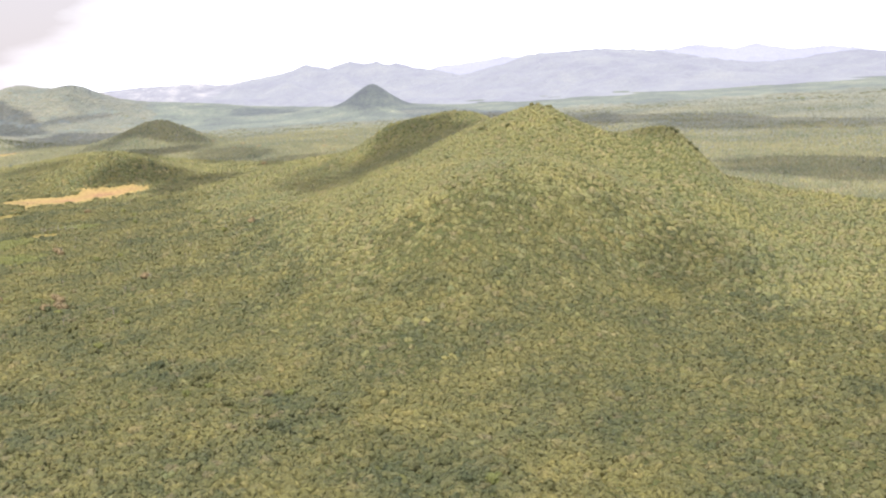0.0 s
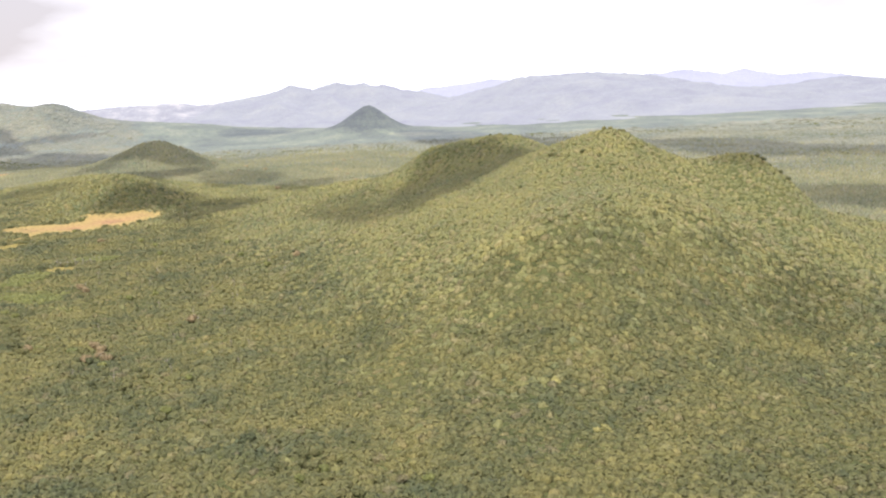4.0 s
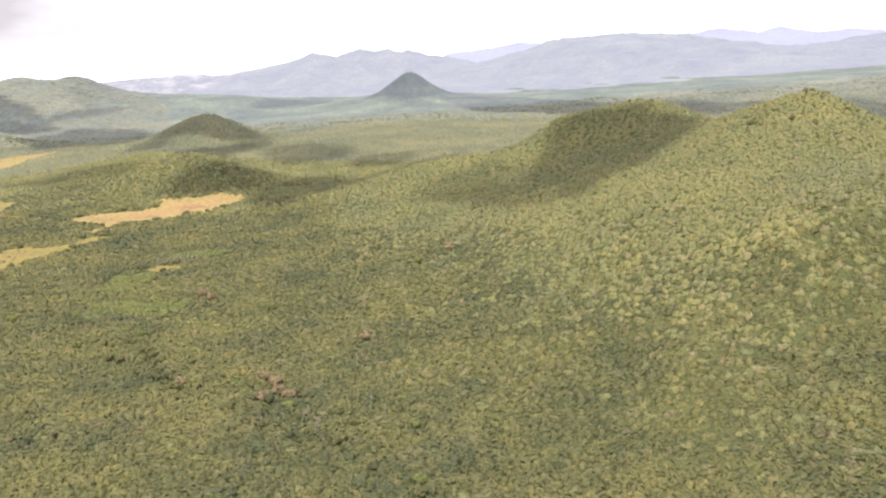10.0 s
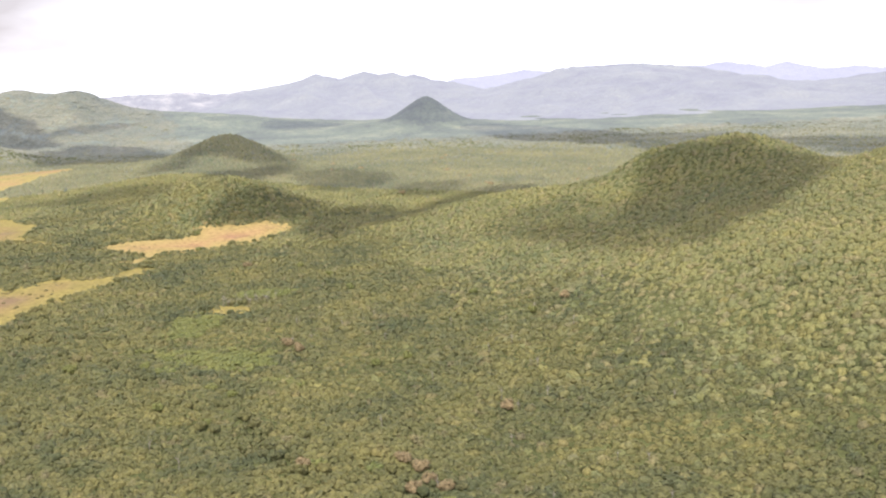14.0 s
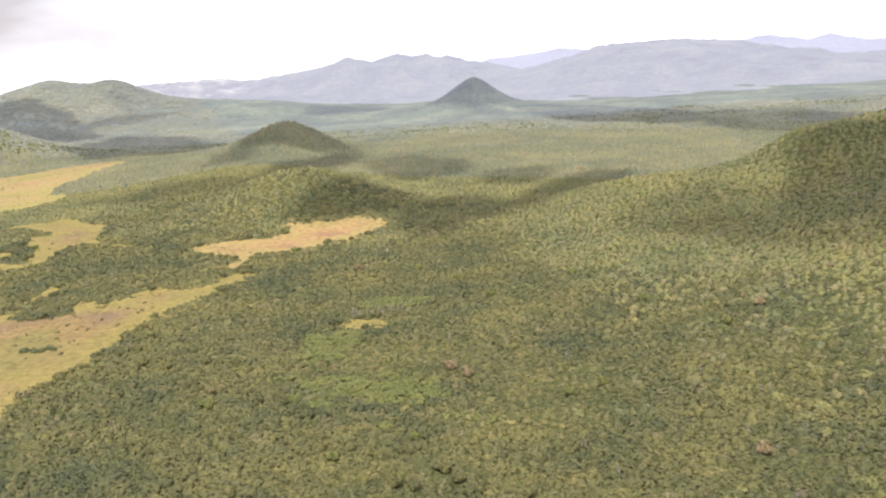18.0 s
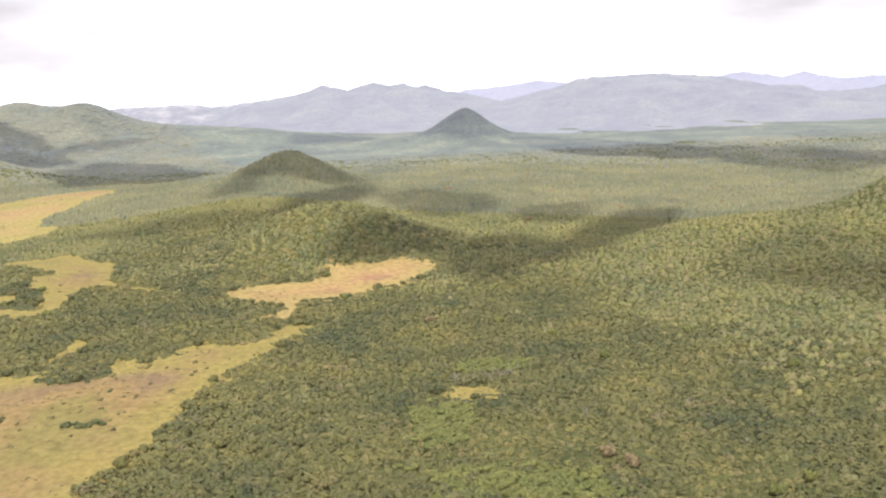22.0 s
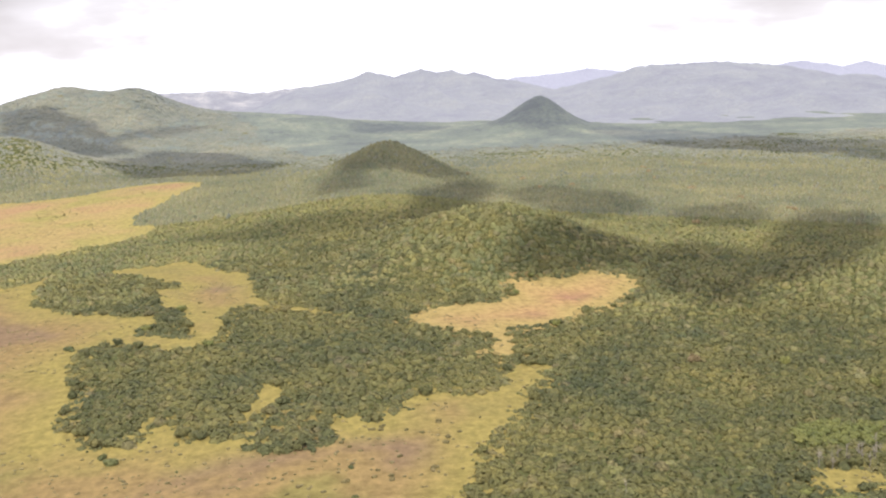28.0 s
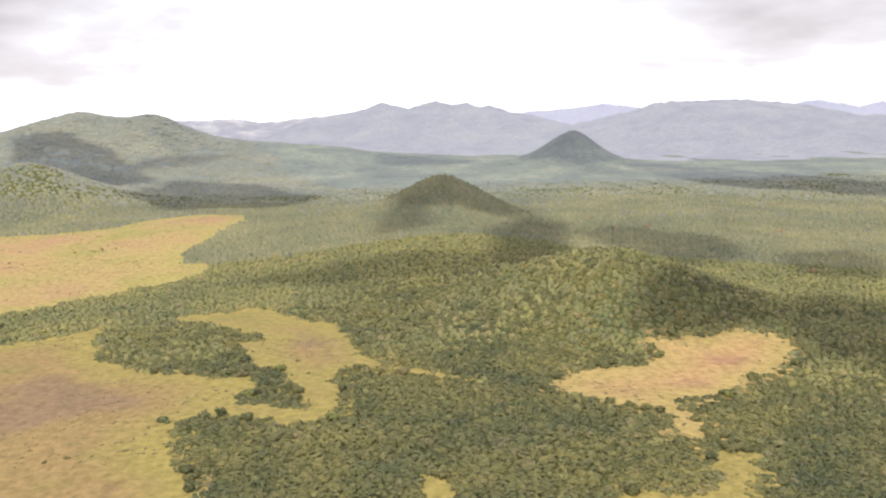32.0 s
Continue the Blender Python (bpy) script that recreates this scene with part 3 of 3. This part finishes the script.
for name, mat, label, poly in MEADOWS:
    px, py = [q[0] for q in poly], [q[1] for q in poly]

    def near_meadow(x, y, poly=poly):
        hit = np.zeros(x.shape, bool)
        for dx, dy in ((0, 0), (9, 0), (-9, 0), (0, 9), (0, -9)):
            rx, ry = ragged(x + dx, y + dy)
            hit |= inside(rx, ry, poly)
        return hit

    me = mesh_from(name, *sheet(np.arange(min(px) - 20, max(px) + 20, 5.0), np.arange(min(py) - 20, max(py) + 20, 5.0),
                                lambda x, y: ground_z(x, y) + 0.45 + 0.12 * wavy(x, y, 11, 8), near_meadow), mat)
    co = np.empty(len(me.vertices) * 3, np.float32)
    me.vertices.foreach_get("co", co)
    vx, vy = co[0::3].astype(float), co[1::3].astype(float)
    me.attributes.new("open", "FLOAT", "POINT").data.foreach_set("value", np.clip(edge_gap(vx, vy, poly) / 26 - 0.25 + 0.35 * wavy(vx, vy, 24, 17), 0, 1).astype(np.float32))
    tagged(new(name, me), label, "meadow", kind="structure")

# ---- woods ----
def path_gap(x, y):
    """Distance in plan from the flight line."""
    ax, ay = -674.0, 738.0
    k = np.clip((x * ax + y * ay) / (ax * ax + ay * ay), 0, 1)
    return np.hypot(x - k * ax, y - k * ay)


def in_front(x, y):
    near = np.where(x > -690, y > -1.095 * x + 95, y > 950)
    return near & (x > -790 - 0.50 * (y - 738)) & (x < 0.52 * y + 80)


LEVELS = [(-900, 0, 3.8), (0, 430, 4.9), (430, 600, 4.9), (600, 900, 5.2), (900, 1150, 5.0), (1150, 1500, 5.8), (1500, 2000, 7.6), (2000, 2900, 10.5)]
places = []
for k, (lo, hi, s) in enumerate(LEVELS):
    X, Y = np.meshgrid(np.arange(-1900, 1500, s), np.arange(150, 3350, s * 0.92))
    X = X + s * 0.5 * (np.arange(X.shape[0]) % 2)[:, None]
    X, Y = (X + rng.uniform(-0.36, 0.36, X.shape) * s).ravel(), (Y + rng.uniform(-0.36, 0.36, Y.shape) * s).ravel()
    d = path_gap(X, Y)
    e = d - 700 * np.clip(1.6 * hump(X, Y, 70, 880, 1, 190, 190) + hump(X, Y, 20, 1160, 1, 200, 130), 0, 1)
    ok = (e >= lo) & (e < hi) & in_front(X, Y) & (rng.random(X.shape) < np.clip((2480 + 720 * np.clip((-700 - X) / 250, 0, 1) - Y) / 120, 0, 1))
    ok[ok] = ~in_meadow(X[ok], Y[ok])
    places.append(np.stack([X[ok], Y[ok], np.full(ok.sum(), s), d[ok]], 1))
places = np.concatenate(places)
px, py, ps, pd = places.T
pz = ground_z(px, py)
stature = 1 + 0.12 * wavy(px, py, 60, 21) + 0.10 * wavy(px, py, 26, 22)      # groves of larger and smaller trees
dense = ps < 6.5
size = ps * np.where(dense, rng.triangular(0.64, 0.80, 1.10, len(px)), rng.triangular(0.60, 0.82, 1.15, len(px))) * stature
tall = np.minimum(size, 5.0) * np.where(dense, rng.uniform(0.70, 1.10, len(px)), rng.uniform(0.60, 0.95, len(px)))
base = pz + CANOPY - tall * np.where(dense, 0.62, 0.80) + rng.uniform(-0.7, 0.8, len(px)) + 1.1 * (stature - 1) * 3
tall = np.where(pd > 1500, np.minimum(tall, 3.4), tall) * (1 - 0.35 * np.clip((py - 2150) / 200, 0, 1))
size = size * (1 + 0.22 * np.clip((py - 2350) / 150, 0, 1))
base = base + 3.2 * np.clip((py - 2330) / 200, 0, 1)
size = np.where(dense, np.minimum(size, 6.0), size)
slope = (ground_z(px + 4, py) - ground_z(px - 4, py)) / 8, (ground_z(px, py + 4) - ground_z(px, py - 4)) / 8
hill = (hump(px, py, 70, 880, 1, 190, 190) + hump(px, py, 20, 1160, 1, 200, 130) + 0.16 * wavy(px, py, 70, 23) + rng.normal(0, 0.15, len(px))) > 0.40
# crowns past this distance take the leaf colour with haze painted in
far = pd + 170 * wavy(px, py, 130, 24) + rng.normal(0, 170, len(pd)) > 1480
mid = pd + 130 * wavy(px, py, 75, 25) + rng.normal(0, 60, len(pd)) + 150 * np.clip((px + 330) / 150, 0, 1) * np.clip((60 - px) / 80, 0, 1) > 660
thicket = (hump(px, py, -405, 856, 1, 52, 30, -35, 2.0) + 0.9 * hump(px, py, -432, 935, 1, 20, 26, 0, 2.0) + 0.9 * hump(px, py, -398, 1012, 1, 36, 16, 10, 2.0) + 0.35 * wavy(px, py, 26, 9) + rng.normal(0, 0.12, len(px))) > 0.62
glade = inside(px, py, GLADE)
thicket &= ~glade

size, tall = np.where(hill & dense, size * 0.96, size), np.where(hill, tall * 0.88, tall)

# the trees nearest to the flight line, and those that fringe the meadows, stand as single trees
fringe = np.zeros(len(px), bool)
for dx, dy in ((6, 0), (-6, 0), (0, 6), (0, -6)):
    fringe |= in_meadow(px + dx, py + dy)
single = np.zeros(len(px), bool)
order = np.argsort(pd + rng.uniform(0, 420, len(px)))
good = (px > -560) & (px < 260) & ~thicket & ~glade & (pd > 215) & in_front(px, py - 70)
single[[i for i in order if good[i]][:150]] = True
close = fringe & (pd < 620) & ~thicket & ~glade
single[rng.permutation(np.nonzero(close)[0])[:110]] = True

keep = ~single & ~glade
for name, mask, shapes, mat, label in (
        ("forest", hill & (pd < 400), FINE, LEAVES_HILL, "dense olive-green tree crowns on the near slope of the double hill"),
        ("forest", hill & (pd >= 400) & (pd < 720), TWIN, LEAVES_HILL, "dense olive-green tree crowns on the flank of the double hill"),
        ("forest", hill & (pd >= 720), SMALL, LEAVES_HILL, "dense olive-green tree crowns on the upper double hill"),
        ("forest", ~hill & ~thicket & (pd < 295) & ~mid, FINE, LEAVES_VALLEY, "dense mixed green and brownish tree crowns of the near valley"),
        ("forest", ~hill & ~far & ~mid & ~thicket & (pd >= 295), MIDDLING, LEAVES_VALLEY, "dense green tree crowns round the meadows"),
        ("forest", ~hill & ~far & mid & ~thicket & (pd < 900), SMALL, LEAVES_HILL, "lighter green tree crowns of the middle valley and knoll"),
        # the next two woods carry painted haze in their leaf colours
        ("forest", ~hill & ~far & mid & ~thicket & (pd >= 900), TUFTS, LEAVES_MID, "green tree crowns round the middle hill, lightened in place of haze"),
        ("forest", far & ~hill, TUFTS, LEAVES_FAR, "green open woods of the far valley floor, paled in place of haze")):
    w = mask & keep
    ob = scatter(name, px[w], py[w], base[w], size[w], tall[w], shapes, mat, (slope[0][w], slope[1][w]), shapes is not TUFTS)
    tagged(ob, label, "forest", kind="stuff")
reach = rng.normal(0, 2.2, (2, 3000))
pick = rng.choice(np.nonzero(fringe & (pd < 1100))[0], 3000)
bx, by = px[pick] + reach[0], py[pick] + reach[1]
bs = rng.uniform(0.5, 1.4, 3000)
tagged(scatter("undergrowth", bx, by, ground_z(bx, by) + 0.5, bs, bs * 0.9, PLAIN, LEAVES_VALLEY), "low green bushes along the ragged forest edge", "bushes", kind="stuff")
for near, step, shapes in ((True, 8.0, SMALL), (False, 16.0, TUFTS)):
    X, Y = np.meshgrid(np.arange(-2300, 1500, step), np.arange(-500, 2500, step))
    X, Y = (X + rng.uniform(-0.4, 0.4, X.shape) * step).ravel(), (Y + rng.uniform(-0.4, 0.4, Y.shape) * step).ravel()
    ok = ~in_front(X, Y) & ((path_gap(X, Y) < 300) == near)
    ok[ok] = ~in_meadow(X[ok], Y[ok])
    X, Y = X[ok], Y[ok]
    tagged(scatter("forest", X, Y, ground_z(X, Y) + 0.3, rng.uniform(0.5, 0.8, len(X)) * step, rng.uniform(2.2, 3.8, len(X)), shapes, LEAVES_VALLEY),
           "continuous green woods around the valley", "forest", kind="stuff")
w = thicket
tx, ty = np.concatenate([px[w], px[w] + 2.3]), np.concatenate([py[w], py[w] + 1.9])
ts = np.tile(size[w], 2) * rng.uniform(0.5, 0.9, 2 * w.sum())
ob = scatter("thicket", tx, ty, ground_z(tx, ty) + 0.7, ts, ts * rng.uniform(0.45, 0.7, len(ts)), FINE, LEAVES_BRIGHT)
tagged(ob, "low yellow-green scrub thicket in a forest opening", "scrub", kind="stuff")


# ---- single trees ----
def part(name, bm, mat, parent, label=""):
    me = bpy.data.meshes.new(name)
    bm.to_mesh(me)
    bm.free()
    me.materials.append(mat)
    me.shade_smooth()
    ob = new(name, me)
    ob.parent = parent
    if label:
        ob["label"] = label
    return ob


def limb(bm, a, b, ra, rb, sides=6):
    """A tapered, slightly bent piece of wood from a to b."""
    a, b = Vector(a), Vector(b)
    way = (b - a).normalized()
    side = way.orthogonal().normalized()
    up = way.cross(side)
    rings = []
    for k in range(4):
        t = k / 3
        c = a.lerp(b, t) + side * math.sin(t * math.pi) * 0.06 * (b - a).length
        r = ra + (rb - ra) * t
        rings.append([bm.verts.new(c + (side * math.cos(q) + up * math.sin(q)) * r) for q in (2 * math.pi * i / sides for i in range(sides))])
    for lo, hi in zip(rings, rings[1:]):
        for i in range(sides):
            bm.faces.new((lo[i], lo[(i + 1) % sides], hi[(i + 1) % sides], hi[i]))
    bm.faces.new(rings[-1])


def crown_lobes(bm, seed, lobes, spread, low, high):
    """A lumpy crown: boughs with leafy sprays, from low to high."""
    cv, cf = cluster(seed, lobes, 40)
    vs = [bm.verts.new((v[0] * spread, v[1] * spread, low + (high - low) * v[2])) for v in cv]
    for f in cf:
        bm.faces.new([vs[i] for i in f])


def tree(seed, mat, label, height=3.9, spread=2.3, lobes=4):
    r = random.Random(seed)
    root = new("tree")
    bm = bmesh.new()
    fork = Vector((r.uniform(-0.2, 0.2), r.uniform(-0.2, 0.2), height * 0.35))
    limb(bm, (0, 0, -0.8), fork, 0.20, 0.13)
    for k in range(5):
        q = k * 1.26 + r.uniform(-0.3, 0.3)
        limb(bm, fork - Vector((0, 0, 0.15 * k)), (fork.x + math.cos(q) * spread * 0.5, fork.y + math.sin(q) * spread * 0.5, height * r.uniform(0.5, 0.6)), 0.09, 0.03, 5)
    part("trunk", bm, BARK, root)
    bm = bmesh.new()
    crown_lobes(bm, seed, lobes, spread, height * 0.32, height * 0.92)
    part("crown", bm, mat, root)
    return tagged(root, label, "tree", "trees of the near forest")


def bare_tree(seed, height=6.5):
    r = random.Random(seed)
    root = new("dead_tree")
    bm = bmesh.new()
    top = Vector((r.uniform(-0.4, 0.4), r.uniform(-0.4, 0.4), height))
    limb(bm, (0, 0, -0.8), top, 0.15, 0.05)
    trunk = part("trunk", bm, DEADWOOD, root)
    for k in range(5):
        q, z = r.uniform(0, 6.28), height * r.uniform(0.45, 0.85)
        base_at = top * (z / height)
        bm = bmesh.new()
        limb(bm, base_at, base_at + Vector((math.cos(q) * 1.3, math.sin(q) * 1.3, 1.3)), 0.09, 0.03, 5)
        part("limb", bm, DEADWOOD, trunk)
    return tagged(root, "bare pale grey dead tree standing in a forest gap", "dead tree", "dead trees")


def stand(ob, x, y, first, turn, scale):
    """Put a thing, or a copy of it, on the ground."""
    z = float(ground_z(x, y))
    m = pose(x, y, z, 0, 0, turn)
    if first:
        ob.matrix_basis = m @ Matrix.Diagonal((*scale, 1))
        return ob
    made = copy_thing(ob, m)
    made.scale = scale
    return made


KINDS = [(LEAVES_VALLEY, "dark green broadleaf tree with a rounded lumpy crown"), (LEAVES_VALLEY, "olive-green broadleaf tree with a spreading crown"),
         (LEAVES_VALLEY, "brownish green broadleaf tree with an uneven crown"), (LEAVES_BRIGHT, "bright yellow-green tree with a rounded crown")]
stock = [tree(100 + k, *KINDS[k % 4], height=3.5 + 0.12 * k, spread=2.2 + 0.05 * k, lobes=3 + k % 3) for k in range(8)]
started = set()
tr = random.Random(5)
for i in np.nonzero(single)[0]:
    k = tr.choice([0, 1, 2, 4, 5, 6, 0, 1, 4, 5, 3, 7]) if tr.random() < 0.8 else tr.choice([0, 4, 5, 1])
    f = float(size[i]) / 3.0
    stand(stock[k], float(px[i]), float(py[i]), k not in started, tr.uniform(0, 360), (f, f, 1.1 + 0.3 * tr.random()))
    started.add(k)
CRESTS = [(101, 946, 22, 14), (236, 905, 9, 26), (30, 1166, 40, 18), (62, 905, 20, 20)]
for j in range(20):
    cx, cy, wx, wy = CRESTS[j % 4]
    f = tr.uniform(0.9, 1.25)
    stand(stock[tr.choice([0, 1, 2, 4, 5])], cx + tr.uniform(-wx, wx), cy + tr.uniform(-wy, wy), False, tr.uniform(0, 360), (f, f, tr.uniform(1.0, 1.3)))
dry = [tree(200 + k, LEAVES_DRY, "dry pinkish-tan tree crown among green trees", 4.6, 2.6, 4) for k in range(2)]
DRY_AT = [(-246, 758), (-299, 706), (-296, 676), (-283, 676), (-289, 684), (-292, 696), (-343, 705), (-365, 880), (-186, 916), (-357, 868), (-421, 1119)]
for j, (x, y) in enumerate(DRY_AT):
    stand(dry[j % 2], x, y, j < 2, tr.uniform(0, 360), (1.45, 1.45, 1.45))
for j in range(16):
    f = tr.uniform(1.5, 2.3)
    stand(dry[j % 2], tr.uniform(-520, 160), tr.uniform(1480, 2050), False, tr.uniform(0, 360), (f, f, 1.25))
bright = [tree(250 + k, LEAVES_BRIGHT, "bright yellow-green tree crown standing out of the forest", 4.4, 2.4, 4) for k in range(2)]
for j, (x, y) in enumerate([(-243, 959), (-375, 1107), (-348, 1066), (-421, 781), (-485, 848), (-443, 847), (-386, 796), (-311, 833), (-293, 841), (-330, 1010), (-270, 1040), (-210, 900)]):
    stand(bright[j % 2], x, y, j < 2, tr.uniform(0, 360), (1.3, 1.3, 1.4))
dead = [bare_tree(300 + k, 5.4 + 0.7 * k) for k in range(3)]
DEAD_AT = [(-415, 980), (-407, 983), (-401, 977), (-390, 988), (-384, 992), (-419, 982), (-398, 990), (-389, 994), (-333, 907), (-351, 887), (-501, 968), (-286, 676),
           (-241, 661), (-234, 643), (-264, 630), (-362, 884)] + [(-420 + 2.4 * k, 980 + 3.5 * math.sin(2.3 * k) + 0.5 * k) for k in range(14)]
DEAD_AT += [(tr.uniform(-430, -150), tr.uniform(640, 980)) for k in range(26)]
for j, (x, y) in enumerate(DEAD_AT):
    stand(dead[j % 3], x, y, j < 3, tr.uniform(0, 360), (1.0, 1.0, 0.95 + 0.3 * tr.random()))


# ---- meadow shrubs and tussocks ----
def shrub(seed, mat=LEAVES_EDGE, label="low dark green shrub standing in dry meadow grass"):
    root = new("shrub")
    bm = bmesh.new()
    r = random.Random(seed)
    for k in range(4):
        limb(bm, (0, 0, -0.3), (r.uniform(-0.8, 0.8), r.uniform(-0.8, 0.8), 1.1), 0.06, 0.02, 5)
    part("stem", bm, BARK, root)
    bm = bmesh.new()
    crown_lobes(bm, seed, 3, 1.5, 0.3, 1.6)
    part("foliage", bm, mat, root)
    return tagged(root, label, "shrub", "meadow shrubs")


shrubs = [shrub(400 + k) for k in range(3)]
scrub = [shrub(420 + k, TUSSOCK, "small brownish scrub bush in straw-coloured grass") for k in range(3)]
planted = set()
spots = []
while len(spots) < 75:
    x, y = (tr.uniform(-900, -520), tr.uniform(860, 1330)) if len(spots) % 4 else (tr.uniform(-1100, -830), tr.uniform(1480, 2100))
    if in_meadow(np.array([x]), np.array([y]))[0] and wavy(x, y, 60, 12) > -0.25:
        spots.append((x, y))
spots += [(-661 + 3.4 * math.cos(2.4 * k) * math.sqrt(k), 966 + 2.4 * math.sin(2.4 * k) * math.sqrt(k)) for k in range(12)]
spots += [(-614 + 3.5 * k, 957 + 3 * math.sin(1.9 * k)) for k in range(6)] + [(-709, 1030), (-704, 1024), (-769, 1190), (-766, 1186), (-1014, 1683), (-1011, 1686)]
spots += [(tr.uniform(-640, -535), tr.uniform(935, 1050)) for k in range(55)]
spots += [(-938 + 12 * math.cos(k) * k / 4, 1740 + 6 * math.sin(k * 2.1)) for k in range(12)]
for j, (x, y) in enumerate(spots):
    small = (j < 75 and j % 3) or j >= 97
    kind = (scrub if small else shrubs)[j % 3]
    f = tr.uniform(0.6, 1.2) if small or j < 75 else tr.uniform(1.3, 2.6)
    stand(kind, x, y, kind.name not in planted, tr.uniform(0, 360), (f, f, f * 0.9))
    planted.add(kind.name)
tx, ty = rng.uniform(-1150, -390, 26000), rng.uniform(840, 2150, 26000)
ok = in_meadow(tx, ty) & (wavy(tx, ty, 45, 13) + 0.5 * wavy(tx, ty, 12, 14) > 0.15)
tx, ty = tx[ok], ty[ok]
ts = rng.uniform(0.5, 1.3, len(tx))
tagged(scatter("tussock", tx, ty, ground_z(tx, ty) + 0.45, ts, ts * 0.35, PLAIN, TUSSOCK), "tan and olive grass tussocks dotting the meadows", "grass", kind="stuff")

# ---- clouds that shade the land ----
def cloud(x, y, a, b, turn, seed, mat):
    """A flat-bottomed heap cloud whose shade falls at (x, y)."""
    zc = 1150.0
    bm = bmesh.new()
    bmesh.ops.create_icosphere(bm, subdivisions=5, radius=1.0)
    off = Vector((seed * 3.1, seed * 1.7, 0))
    for v in bm.verts:
        out = 1 + 0.30 * noise.noise(Vector((v.co.x, v.co.y, 0)) * 2.1 + off) + 0.16 * noise.noise(Vector((v.co.x, v.co.y, 0)) * 5.3 - off)
        v.co.x, v.co.y = v.co.x * a * out, v.co.y * b * out
        v.co.z = max(v.co.z * 46 * (1 + 0.5 * noise.noise(v.co * 0.04 + off)), -12)
    me = bpy.data.meshes.new("cloud")
    bm.to_mesh(me)
    bm.free()
    me.materials.append(mat)
    ob = new("cloud", me)
    up = zc - float(ground_z(x, y))
    ob.matrix_world = pose(x + SUN.x / SUN.z * up, y + SUN.y / SUN.z * up, zc, 0, 0, turn)
    return tagged(ob, "white heap cloud with a flat base high over the valley", "cloud", "heap clouds", "structure")


SHADES = [(-32, 1052, 118, 72, 80, CLOUD), (-124, 1030, 105, 30, -62, CLOUD_THIN), (-150, 1125, 70, 48, -53, CLOUD_VEIL),
          (-335, 1325, 95, 52, 70, CLOUD), (-212, 1392, 175, 50, 58, CLOUD), (-432, 1352, 72, 36, 40, CLOUD), (-360, 1668, 110, 66, -80, CLOUD_THIN), (-240, 1545, 60, 50, 60, CLOUD_THIN),
          (-552, 1886, 92, 74, 0, CLOUD), (-500, 1650, 180, 38, 78, CLOUD), (-468, 1760, 112, 34, 82, CLOUD_THIN), (-616, 1770, 100, 28, 77, CLOUD_THIN), (-631, 1524, 125, 34, -9, CLOUD_THIN),
          (-1215, 2672, 250, 92, -56, CLOUD), (-899, 2349, 230, 140, -71, CLOUD), (-1028, 2764, 130, 30, 45, CLOUD_THIN), (-180, 2812, 120, 170, 0, CLOUD), (-510, 2902, 134, 110, -55, CLOUD),
          (60, 2430, 330, 130, -70, CLOUD), (285, 2060, 240, 120, 85, CLOUD_THIN), (480, 1940, 200, 110, -45, CLOUD_THIN), (600, 1680, 240, 110, -40, CLOUD_THIN), (455, 1090, 150, 95, -50, CLOUD_THIN),
          (255, 960, 46, 66, 0, CLOUD_THIN), (191, 694, 58, 38, 50, CLOUD_VEIL)]
for k, (*c, kind) in enumerate(SHADES):
    cloud(*c, k + 1, kind)
